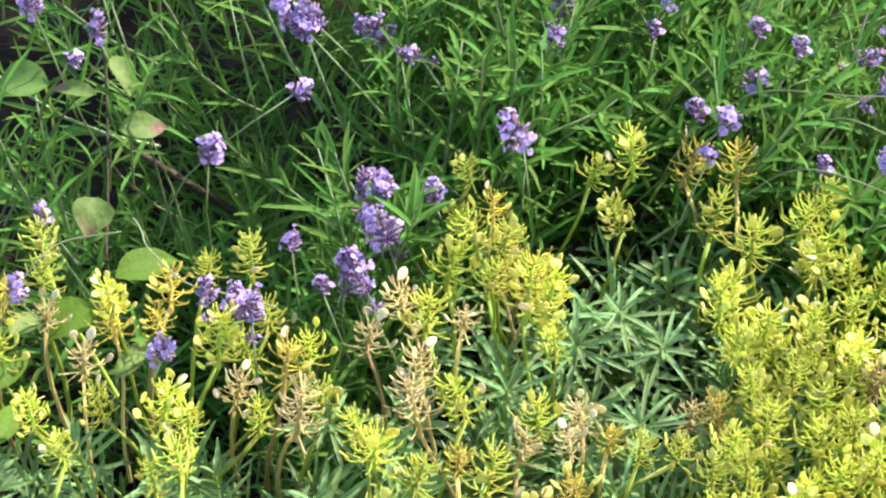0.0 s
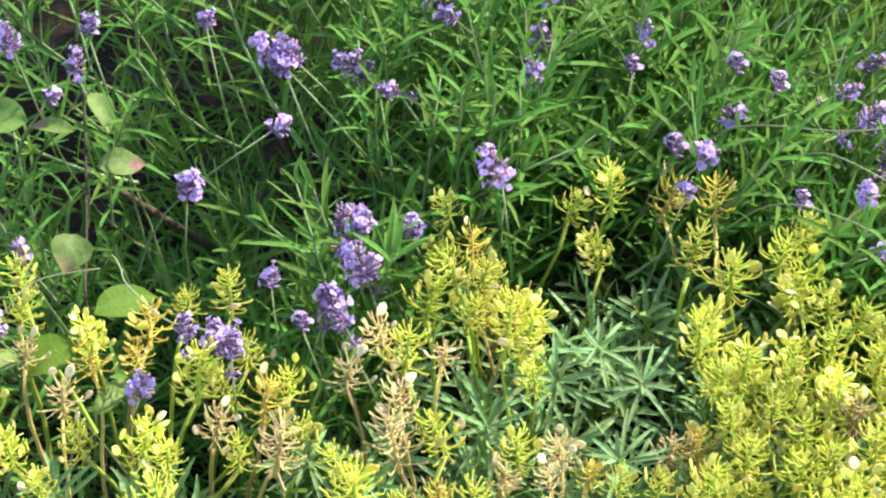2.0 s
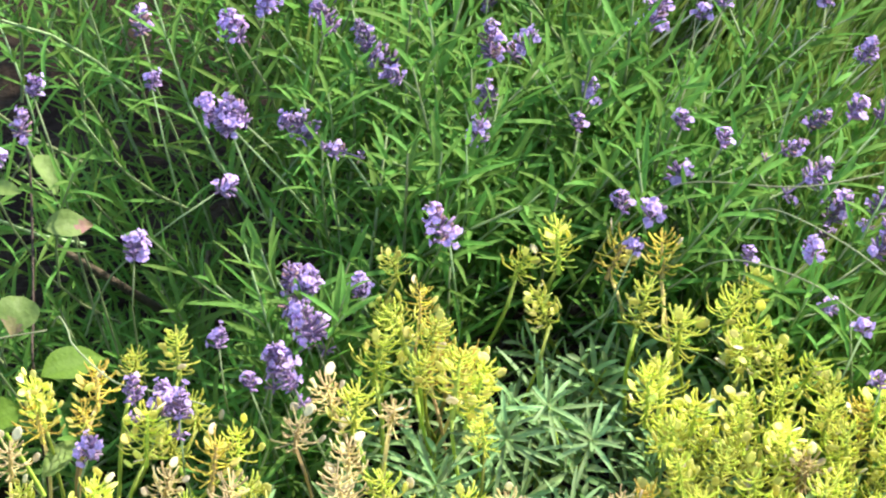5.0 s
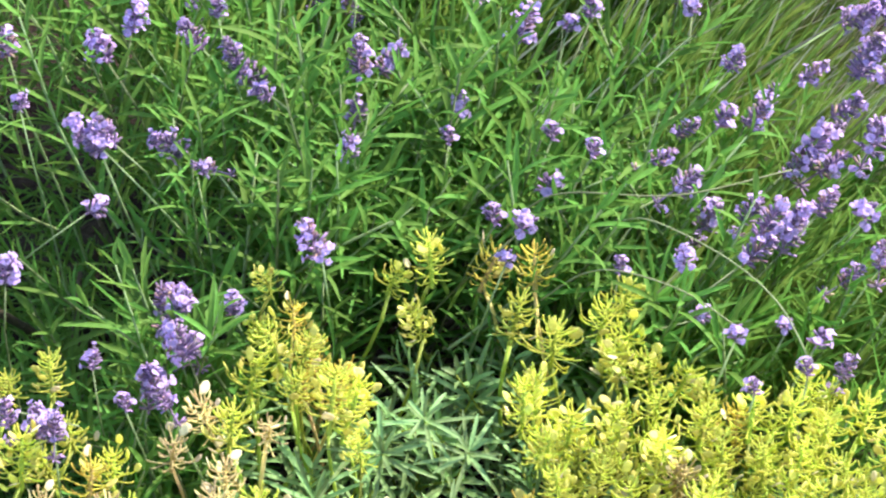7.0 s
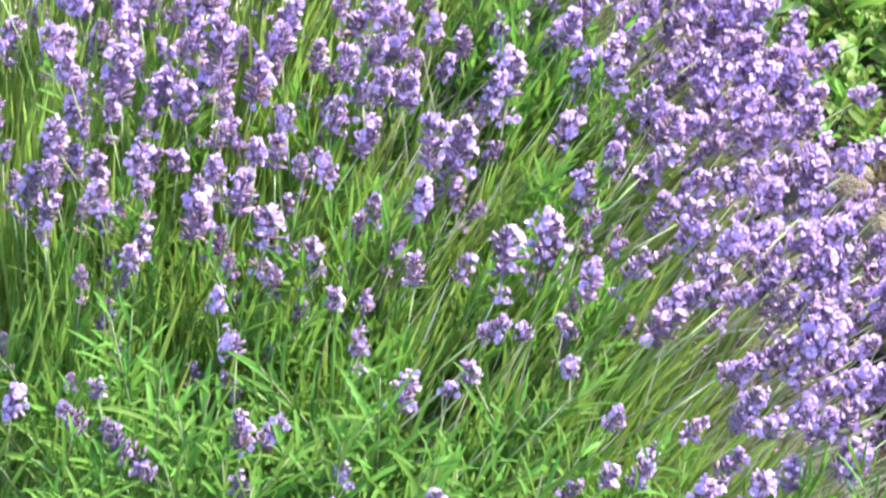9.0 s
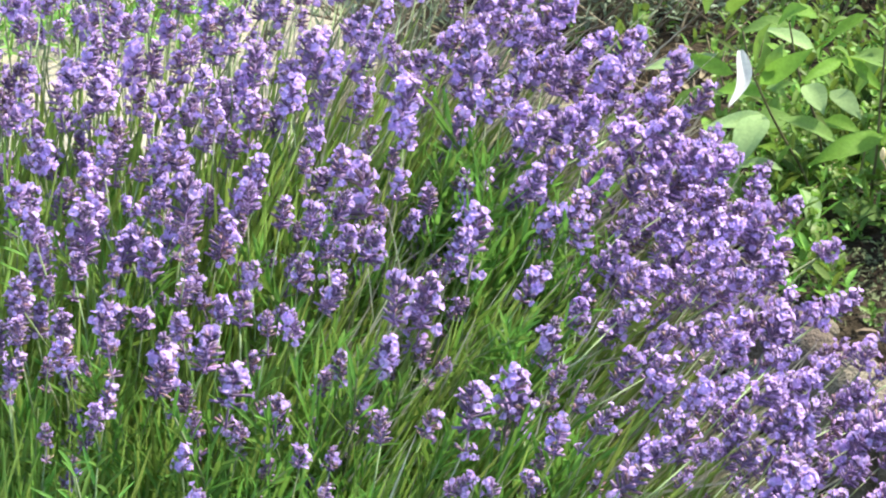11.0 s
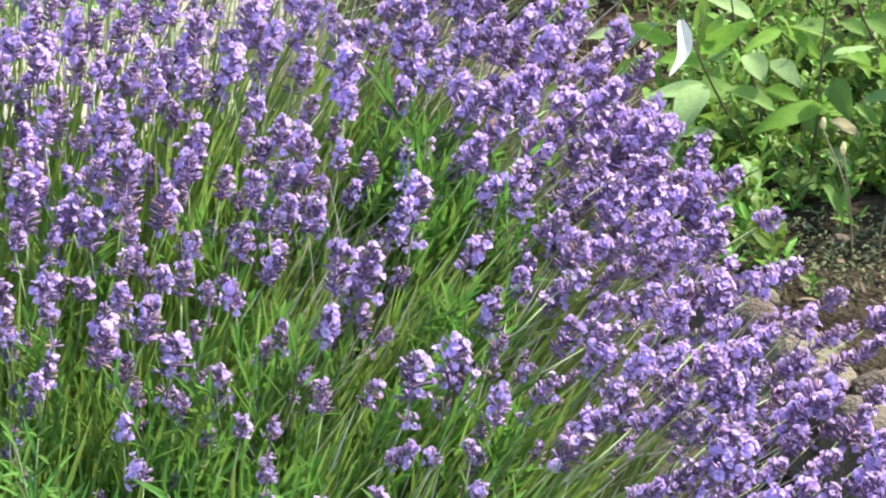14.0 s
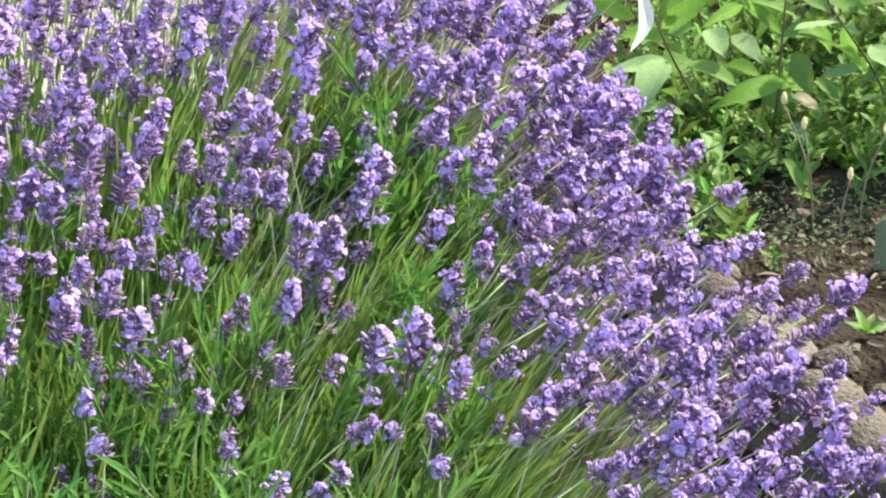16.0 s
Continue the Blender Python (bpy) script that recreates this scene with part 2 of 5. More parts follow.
# ---- lavender ----
def spike_mesh(seed, whorls, radius, open_share, spent=0.0, gap_below=False):
    """A flower spike, base at 0, along z: loose whorls of calyces with open five-lobed flowers, fuller on one side."""
    rg = random.Random(seed)
    b = Build()
    zs, z = [], 0.003
    for k in range(whorls):
        zs.append(z)
        z += 0.0056 * rg.uniform(0.8, 1.2)
    top = zs[-1] + 0.006
    if gap_below:
        zs = [-rg.uniform(0.012, 0.022)] + zs
    tube(b, [(0, 0, zs[0] - 0.004), (0, 0, top)], [0.0009, 0.0007], 4, 1)
    fuller = rg.random() * 6.28
    sway = (rg.uniform(-0.0015, 0.0015), rg.uniform(-0.0015, 0.0015))
    for z in zs:
        u = max(0.0, z) / top
        r = radius * (0.80 + 0.45 * math.sin(math.pi * min(1, u * 0.9 + 0.12)) - 0.42 * u * u) * rg.uniform(0.86, 1.14)
        count = 9 if u < 0.75 else 7
        ph = rg.random() * 6.3
        lift = 0.35 + 1.0 * u
        for k in range(count):
            if rg.random() < 0.08:
                continue
            a = ph + 2 * math.pi * k / count + rg.uniform(-0.35, 0.35)
            d = Vector((math.cos(a), math.sin(a), lift + rg.uniform(-0.4, 0.45))).normalized()
            base = Vector((math.cos(a) * 0.001 + sway[0] * math.sin(3 * u), math.sin(a) * 0.001 + sway[1] * math.sin(3 * u), z + rg.uniform(-0.0018, 0.0018)))
            ln = r * rg.uniform(0.66, 1.1)
            q = basis(d, rg.random() * 6)
            verts = []
            for rad, s in ((0.0006, 0.0), (0.00135, 0.5), (0.0012, 1.0)):
                for j in range(3):
                    t = j * 2.0944
                    verts.append(base + q @ Vector((rad * math.cos(t), rad * math.sin(t), ln * s)))
            faces = [(i * 3 + j, i * 3 + (j + 1) % 3, (i + 1) * 3 + (j + 1) % 3, (i + 1) * 3 + j) for i in range(2) for j in range(3)]
            faces.append((6, 7, 8))
            b.add(verts, faces, 2 if rg.random() < spent else 1)
            if rg.random() < open_share * (0.56 + 0.52 * math.cos(a - fuller)):
                mouth = base + d * (ln + rg.uniform(0.0, 0.0012))
                size = rg.uniform(0.0026, 0.0046)
                face = (d + Vector((rg.gauss(0, 0.3), rg.gauss(0, 0.3), rg.gauss(0, 0.3)))).normalized()
                q = basis(face, rg.random() * 6)
                for j in range(5):
                    t = j * 2 * math.pi / 5 + rg.uniform(-0.25, 0.25)
                    out = (q @ Vector((math.cos(t), math.sin(t), rg.uniform(0.1, 0.9)))).normalized()
                    acr = face.cross(out).normalized()
                    sz = size * (1.2 if j < 2 else 0.9)
                    tip = mouth + out * sz - face * (sz * rg.uniform(0.0, 0.35))
                    mid = mouth + out * (sz * 0.6) + face * (sz * 0.18)
                    b.add([mouth - face * 0.0008, mid - acr * sz * 0.52, tip - acr * sz * 0.34, tip + acr * sz * 0.34, mid + acr * sz * 0.52],
                          [(0, 1, 4), (1, 2, 3, 4)], 0)
    return b.mesh("flower_spike", [M_PETAL, M_CALYX, M_SPENT]), top


def stalk_mesh(seed, sides=5):
    """A thin stalk of length 1 along z, slightly bowed, thickness in metres."""
    rg = random.Random(seed)
    b = Build()
    bow = rg.uniform(0.006, 0.024) * rg.choice((-1, 1))
    pts = [(bow * 4 * s * (1 - s) + 0.002 * math.sin(7 * s + seed), 0.003 * math.sin(5 * s + seed), s) for s in (0, 0.2, 0.4, 0.6, 0.8, 1)]
    pts[-1] = (0, 0, 1)
    tube(b, [p for p in pts], [0.0011, 0.00105, 0.00095, 0.00085, 0.0008, 0.0007], sides)
    return b.mesh("flower_stalk", [M_STEM])


SPIKE_KINDS = []
for k, (wh, rad, op, sp, gap) in enumerate([(6, 0.0092, 0.75, 0.0, False), (7, 0.0094, 0.66, 0.05, True), (5, 0.0090, 0.85, 0.0, False), (8, 0.0092, 0.55, 0.1, False),
                                            (6, 0.0086, 0.34, 0.2, False), (5, 0.0080, 0.20, 0.3, True), (4, 0.0088, 0.80, 0.0, False), (7, 0.0090, 0.45, 0.35, False),
                                            (6, 0.0096, 0.80, 0.0, False), (3, 0.0080, 0.60, 0.1, False),
                                            (6, 0.0098, 0.72, 0.05, True), (7, 0.0088, 0.60, 0.15, False), (5, 0.0094, 0.50, 0.1, True), (8, 0.0096, 0.70, 0.0, False), (6, 0.0088, 0.15, 0.25, False)]):
    SPIKE_KINDS.append(spike_mesh(100 + k, wh, rad, op, sp, gap))
STALK_KINDS = [stalk_mesh(k) for k in range(6)]


def shoot_mesh(seed, length, pairs, leaf, width, mats, spread=0.75, name="leafy_shoot", curl=(-0.12, 0.3), tufts=False):
    """A leafy shoot along z with opposite narrow leaves, the youngest upright at the tip. tufts: small leaves in the axils."""
    rg = random.Random(seed)
    b = Build()
    bow, sway = rg.uniform(-0.2, 0.2), rg.uniform(0.02, 0.06)
    at = lambda s: Vector((bow * length * s * s, sway * length * math.sin(4 * s), length * s))
    tube(b, [at(s) for s in (0, 0.25, 0.5, 0.75, 1)], [0.0013, 0.0012, 0.0011, 0.0009, 0.0006], 4, 1)
    for k in range(pairs):
        s = 0.12 + 0.88 * k / (pairs - 1)
        turn = k * math.pi / 2 + rg.uniform(-0.4, 0.4)
        size = leaf * (0.75 + 0.5 * math.sin(math.pi * s) - 0.35 * s ** 3) * rg.uniform(0.75, 1.2)
        up = 0.75 + 1.1 * s ** 2
        for h in (0, 1):
            a = turn + math.pi * h + rg.uniform(-0.3, 0.3)
            out = Vector((math.cos(a) * spread, math.sin(a) * spread, up * rg.uniform(0.7, 1.2))).normalized()
            blade(b, at(s), out, Vector((-math.cos(a), -math.sin(a), 0.9)), size, width * rg.uniform(0.8, 1.15), rg.uniform(*curl), 0, 4)
            if tufts and s < 0.85 and rg.random() < 0.6:
                for _ in range(2):
                    c = a + rg.uniform(-0.8, 0.8)
                    blade(b, at(s), Vector((math.cos(c) * 0.6, math.sin(c) * 0.6, 1.0)), Vector((-math.cos(c), -math.sin(c), 0.6)), size * rg.uniform(0.3, 0.5), width * 0.7, 0.1)
    return b.mesh(name, mats)


SHOOT_SETS = [[shoot_mesh(200 + k, 0.135 + 0.014 * (k % 4), 8 + k % 3, 0.040 + 0.004 * (k % 3), 0.0038, [M_LEAF, M_STEM], (0.7, 1.0)[k % 2], curl=(-0.05, 0.5), tufts=True) for k in range(8)],
              [shoot_mesh(220 + k, 0.11 + 0.012 * (k % 4), 11 + k % 3, 0.039 + 0.004 * (k % 3), 0.0035, [M_FRESH, M_STEM], (0.5, 0.8)[k % 2], curl=(-0.12, 0.25)) for k in range(8)]]


def lavender(name, cx, cy, label, spikes, shoots, seed, young=1):
    """A lavender bush rooted at (cx, cy). spikes: (x, y, z, length, lean degrees); shoots: (x, y, z) of leafy tips."""
    rg = random.Random(seed)
    bush = thing(name, cx, cy, 0, label, "lavender", "lavender bushes in the bed")
    root = Vector((cx, cy, 0))
    for x, y, z, size, lean, *bud in spikes:
        size *= 1.2
        lean_r = radians(lean + rg.uniform(-6, 6))
        tip = Vector((x, y, z)) - root
        axis = Vector((math.sin(lean_r), rg.uniform(-0.35, 0.15), math.cos(lean_r))).normalized()
        kinds = (4, 5, 7, 14) if bud else range(len(SPIKE_KINDS)) if size > 0.022 else (4, 5, 6, 9, 12)
        pick = min(rg.sample(list(kinds), 3), key=lambda q: abs(SPIKE_KINDS[q][1] - size))
        me, top = SPIKE_KINDS[pick]
        grow = max(0.7, min(1.45, size / (top + 0.004)))
        foot = tip - axis * (top * grow * 0.5)
        base = Vector((tip.x * 0.45, tip.y * 0.45, max(0.08, tip.z - 0.26)))
        base = base.lerp(foot - axis * (foot - base).length, 0.55)
        base.z = max(0.05, base.z)
        m = span(base, foot, rg.random() * 6.28, rg.uniform(0.9, 1.2))
        st = child("flower_stalk", STALK_KINDS[rg.randrange(6)], bush, m)
        h = Matrix.Translation(foot) @ basis(axis, rg.random() * 6.28).to_4x4() @ Matrix.Diagonal((min(grow * 1.08, 1.35), min(grow * 1.08, 1.35), grow, 1))
        child("flower_spike", me, st, h, "", m.inverted())
    for x, y, z in shoots:
        tip = Vector((x, y, z)) - root
        axis = Vector((tip.x * ((1.5 if young else 0.7) if tip.x > 0 else 0.5), -0.18, 0.60)).normalized()
        axis = (axis + Vector((rg.gauss(0, 0.34), rg.gauss(0, 0.25), rg.gauss(0, 0.2)))).normalized()
        g = rg.uniform(0.95, 1.45)
        m = Matrix.Translation(tip - axis * 0.11 * g) @ basis(axis, rg.random() * 6.28).to_4x4() @ Matrix.Scale(g, 4)
        child("leafy_shoot", rg.choice(SHOOT_SETS[young]), bush, m)
    for k in range(16):                     # woody branches
        a = k * 2.399 + rg.uniform(-0.4, 0.4)
        r = rg.uniform(0.10, 0.30)
        end = Vector((r * math.cos(a), r * math.sin(a) - 0.10, rg.uniform(0.14, 0.24)))
        mid = end * 0.5 + Vector((rg.gauss(0, 0.03), rg.gauss(0, 0.03), -0.03))
        b = Build()
        tube(b, [Vector((0.01 * math.cos(a), 0.01 * math.sin(a), -0.02)), mid * 0.5 + Vector((0, 0, 0.01)), mid, end.lerp(mid, 0.4), end], [0.007, 0.0055, 0.0045, 0.0035, 0.0022], 6)
        part("branch", b, [M_WOOD], bush)
    return bush


SPIKES = []
SPIKES += [(-0.135, 1.767, 0.357, 0.020, 10), (-0.201, 1.769, 0.319, 0.022, 10), (0.363, 1.769, 0.368, 0.014, 0), (-0.168, 1.770, 0.370, 0.016, 0), (-0.142, 1.780, 0.351, 0.026, 30), (-0.058, 1.782, 0.370, 0.020, -20), (0.405, 1.790, 0.369, 0.012, 0), (-0.306, 1.791, 0.359, 0.025, 0), (-0.151, 1.813, 0.333, 0.019, 0), (-0.087, 1.815, 0.342, 0.010, 0), (0.440, 1.815, 0.352, 0.019, 10), (-0.109, 1.820, 0.379, 0.009, 0), (0.420, 1.824, 0.372, 0.017, 20), (0.359, 1.831, 0.375, 0.015, 0), (-0.067, 1.840, 0.340, 0.033, -10), (-0.071, 1.841, 0.348, 0.023, 0), (-0.047, 1.861, 0.365, 0.033, -15), (-0.054, 1.880, 0.356, 0.025, -20), (0.407, 1.884, 0.345, 0.013, 0)]
SPIKES += [(-0.039, 1.885, 0.345, 0.025, -10), (-0.044, 1.887, 0.379, 0.023, 20), (0.343, 1.890, 0.352, 0.017, 40), (0.329, 1.894, 0.403, 0.019, 0), (-0.060, 1.898, 0.380, 0.025, 0), (-0.302, 1.901, 0.349, 0.021, 0), (-0.008, 1.907, 0.365, 0.021, 5), (0.505, 1.915, 0.366, 0.022, 20), (0.483, 1.917, 0.385, 0.026, 0), (0.198, 1.917, 0.393, 0.013, 0), (0.463, 1.918, 0.365, 0.026, 40), (-0.053, 1.920, 0.361, 0.032, 10), (0.391, 1.921, 0.389, 0.030, 50), (-0.175, 1.923, 0.393, 0.025, 0), (0.053, 1.926, 0.409, 0.038, -25), (0.213, 1.930, 0.414, 0.021, 30), (0.287, 1.934, 0.370, 0.011, 0), (0.401, 1.940, 0.406, 0.039, 20), (0.476, 1.947, 0.404, 0.022, 0)]
SPIKES += [(0.445, 1.948, 0.413, 0.026, 20), (-0.107, 1.959, 0.421, 0.019, 60), (0.193, 1.965, 0.399, 0.017, 0), (0.424, 1.965, 0.388, 0.035, 30), (0.392, 1.969, 0.396, 0.026, 20), (0.424, 1.973, 0.370, 0.035, 20), (0.341, 1.975, 0.420, 0.026, 50), (0.573, 1.984, 0.326, 0.023, 20), (-0.280, 1.990, 0.430, 0.013, 60), (0.541, 1.990, 0.361, 0.027, 30), (0.363, 1.994, 0.375, 0.031, 10), (0.273, 2.008, 0.430, 0.015, 20), (0.328, 2.009, 0.423, 0.022, 60), (0.239, 2.013, 0.397, 0.020, 10), (0.242, 2.019, 0.440, 0.015, 0), (0.086, 2.022, 0.431, 0.020, 0), (0.376, 2.029, 0.443, 0.020, 30), (-0.027, 2.030, 0.413, 0.022, -60), (-0.109, 2.035, 0.434, 0.022, -20)]
SPIKES += [(-0.266, 2.038, 0.434, 0.026, 5), (-0.100, 2.040, 0.442, 0.031, -20), (0.502, 2.047, 0.413, 0.036, 10), (0.470, 2.048, 0.389, 0.032, 40), (0.441, 2.048, 0.386, 0.027, 40), (-0.118, 2.051, 0.435, 0.031, -45), (0.457, 2.054, 0.402, 0.041, 30), (0.563, 2.065, 0.362, 0.032, 40), (0.166, 2.071, 0.409, 0.013, 0), (-0.322, 2.074, 0.434, 0.027, -10), (0.598, 2.077, 0.363, 0.028, 30), (0.020, 2.079, 0.450, 0.018, -60), (0.469, 2.080, 0.391, 0.041, 50), (-0.260, 2.081, 0.443, 0.018, 0), (0.412, 2.082, 0.416, 0.027, 30), (-0.054, 2.086, 0.401, 0.031, -60), (0.358, 2.086, 0.401, 0.020, 50), (0.095, 2.097, 0.422, 0.022, 0), (0.424, 2.105, 0.409, 0.041, 30)]
SPIKES += [(0.177, 2.107, 0.418, 0.020, 0), (0.398, 2.112, 0.450, 0.020, 20), (-0.170, 2.113, 0.429, 0.011, 0), (0.493, 2.115, 0.401, 0.032, 40), (0.547, 2.120, 0.380, 0.028, 20), (0.509, 2.121, 0.444, 0.041, 30), (0.098, 2.129, 0.453, 0.036, 0), (0.571, 2.130, 0.420, 0.033, 40), (0.467, 2.132, 0.424, 0.028, 60), (-0.002, 2.138, 0.451, 0.036, -25), (0.127, 2.150, 0.438, 0.032, 40), (0.511, 2.159, 0.424, 0.033, 20), (0.011, 2.163, 0.422, 0.032, -35), (0.543, 2.169, 0.401, 0.024, 20), (0.617, 2.170, 0.357, 0.034, 30), (0.236, 2.176, 0.454, 0.041, 10), (-0.034, 2.183, 0.446, 0.032, -30), (-0.107, 2.185, 0.437, 0.028, -15), (0.272, 2.186, 0.447, 0.016, 0)]
SPIKES += [(0.291, 2.192, 0.459, 0.019, 0), (-0.184, 2.193, 0.440, 0.028, 0), (0.099, 2.207, 0.491, 0.025, -15), (-0.013, 2.207, 0.459, 0.012, 0), (0.617, 2.212, 0.383, 0.039, 30), (0.203, 2.215, 0.480, 0.023, 0), (0.578, 2.216, 0.390, 0.029, 30), (0.372, 2.217, 0.484, 0.014, 0), (0.380, 2.219, 0.444, 0.019, 0), (-0.080, 2.227, 0.443, 0.028, 10), (0.315, 2.231, 0.479, 0.028, 50), (0.523, 2.232, 0.424, 0.034, 50), (0.630, 2.233, 0.404, 0.034, 30), (0.346, 2.248, 0.463, 0.017, 0), (0.607, 2.249, 0.441, 0.039, 40), (0.186, 2.250, 0.505, 0.019, 0), (0.646, 2.262, 0.420, 0.029, 40), (0.583, 2.263, 0.400, 0.024, 30), (0.471, 2.274, 0.448, 0.043, 40)]
SPIKES += [(0.606, 2.280, 0.431, 0.049, 30), (0.449, 2.286, 0.501, 0.029, 40), (0.410, 2.289, 0.487, 0.038, 10), (0.499, 2.295, 0.463, 0.029, 40), (0.744, 2.299, 0.377, 0.030, 30), (0.539, 2.299, 0.460, 0.024, 50), (0.337, 2.301, 0.515, 0.043, 10), (0.581, 2.306, 0.450, 0.029, 40), (0.482, 2.309, 0.449, 0.039, 35), (0.261, 2.314, 0.496, 0.029, 0), (0.609, 2.315, 0.419, 0.045, 20), (0.707, 2.315, 0.394, 0.035, 40), (0.093, 2.324, 0.476, 0.019, 0), (0.515, 2.328, 0.475, 0.025, 40), (0.764, 2.348, 0.384, 0.046, 20), (0.308, 2.354, 0.477, 0.029, 20), (0.390, 2.355, 0.479, 0.034, 15), (0.382, 2.355, 0.501, 0.049, 5), (0.144, 2.357, 0.479, 0.022, 0)]
SPIKES += [(0.623, 2.359, 0.457, 0.035, 40), (0.630, 2.360, 0.451, 0.030, 30), (0.584, 2.362, 0.448, 0.030, 40), (0.177, 2.367, 0.488, 0.044, 5), (0.140, 2.378, 0.515, 0.044, 10), (0.022, 2.382, 0.492, 0.020, 0), (0.697, 2.391, 0.403, 0.041, 40), (0.755, 2.392, 0.392, 0.047, 30), (0.523, 2.392, 0.499, 0.030, 50), (0.121, 2.393, 0.542, 0.044, 5), (0.660, 2.397, 0.443, 0.031, 40), (0.618, 2.399, 0.462, 0.030, 50), (0.557, 2.400, 0.460, 0.030, 45), (0.720, 2.404, 0.423, 0.046, 40), (0.589, 2.408, 0.465, 0.030, 50), (0.081, 2.412, 0.512, 0.044, 10), (0.036, 2.416, 0.548, 0.029, 0), (0.277, 2.417, 0.518, 0.035, 10), (0.176, 2.419, 0.553, 0.025, 0)]
SPIKES += [(0.239, 2.420, 0.508, 0.030, 0), (-0.001, 2.430, 0.533, 0.035, 5), (-0.043, 2.438, 0.519, 0.030, 30), (0.200, 2.439, 0.540, 0.030, 0), (0.429, 2.440, 0.506, 0.050, 15), (0.085, 2.443, 0.510, 0.055, 0), (0.505, 2.453, 0.524, 0.030, 50), (0.599, 2.454, 0.483, 0.031, 45), (0.292, 2.458, 0.554, 0.055, 0), (0.718, 2.472, 0.421, 0.032, 45), (0.322, 2.479, 0.537, 0.056, 10), (0.103, 2.480, 0.529, 0.030, 0), (0.240, 2.486, 0.548, 0.040, 20), (-0.060, 2.491, 0.519, 0.040, 10), (-0.035, 2.493, 0.565, 0.035, 0), (0.582, 2.493, 0.484, 0.036, 40), (0.428, 2.512, 0.536, 0.046, 30), (0.696, 2.514, 0.426, 0.032, 45), (0.356, 2.515, 0.572, 0.041, 20)]
SPIKES += [(0.540, 2.522, 0.526, 0.036, 45), (0.785, 2.537, 0.418, 0.032, 60), (0.378, 2.544, 0.579, 0.046, 10), (0.650, 2.551, 0.466, 0.037, 60), (0.628, 2.556, 0.506, 0.042, 40), (0.569, 2.556, 0.487, 0.037, 45), (0.505, 2.559, 0.536, 0.037, 45), (0.228, 2.561, 0.592, 0.036, 0), (0.713, 2.563, 0.462, 0.027, 40), (0.173, 2.565, 0.539, 0.023, 0), (-0.021, 2.574, 0.597, 0.036, 0), (0.757, 2.575, 0.419, 0.027, 40), (0.605, 2.576, 0.522, 0.037, 40), (0.084, 2.576, 0.556, 0.041, 5), (0.669, 2.589, 0.498, 0.032, 30), (0.741, 2.594, 0.459, 0.033, 50), (0.534, 2.598, 0.558, 0.037, 40), (0.481, 2.604, 0.571, 0.037, 40), (0.024, 2.611, 0.574, 0.052, 0)]
SPIKES += [(0.151, 2.611, 0.558, 0.047, 15), (0.581, 2.614, 0.532, 0.043, 40), (0.207, 2.616, 0.578, 0.031, 10), (0.849, 2.617, 0.393, 0.039, 50), (0.119, 2.623, 0.594, 0.052, 0), (0.178, 2.644, 0.585, 0.032, 0), (0.322, 2.651, 0.586, 0.032, 10), (0.384, 2.652, 0.567, 0.037, 10), (0.666, 2.654, 0.492, 0.038, 20), (0.288, 2.656, 0.586, 0.058, 0), (0.669, 2.658, 0.517, 0.049, 15), (0.747, 2.673, 0.482, 0.022, 60), (0.116, 2.676, 0.624, 0.042, 0), (0.637, 2.693, 0.532, 0.039, 40), (0.703, 2.693, 0.516, 0.033, 40), (0.459, 2.694, 0.613, 0.038, 30), (0.476, 2.701, 0.581, 0.044, 40), (0.527, 2.721, 0.564, 0.044, 45), (0.602, 2.726, 0.540, 0.044, 30)]
SPIKES += [(0.426, 2.732, 0.636, 0.044, 20), (0.625, 2.733, 0.568, 0.044, 40), (0.567, 2.735, 0.542, 0.039, 30), (0.341, 2.753, 0.628, 0.055, 5), (0.595, 2.754, 0.589, 0.045, 50), (0.514, 2.755, 0.605, 0.044, 35), (0.392, 2.760, 0.600, 0.044, 15), (0.148, 2.782, 0.653, 0.033, 0), (0.417, 2.816, 0.655, 0.050, 10), (0.052, 2.825, 0.638, 0.044, 0), (0.201, 2.828, 0.652, 0.044, 0), (0.502, 2.848, 0.634, 0.045, 30), (0.573, 2.854, 0.598, 0.040, 35), (0.087, 2.858, 0.648, 0.050, 10), (0.266, 2.866, 0.647, 0.051, 0), (0.651, 2.944, 0.581, 0.047, 15), (0.606, 2.946, 0.617, 0.035, 20)]
SPIKES += [(0.591, 2.930, 0.617, 0.040, 35), (0.643, 2.923, 0.591, 0.042, 20), (0.604, 2.798, 0.574, 0.042, 50), (0.633, 2.771, 0.554, 0.048, 40), (0.560, 2.858, 0.609, 0.036, 40), (0.557, 2.679, 0.560, 0.036, 25), (0.656, 2.687, 0.520, 0.034, 20), (0.718, 2.733, 0.502, 0.038, 40), (0.747, 2.689, 0.476, 0.022, 45), (0.629, 2.691, 0.533, 0.036, 30)]
SEEDHEADS = []
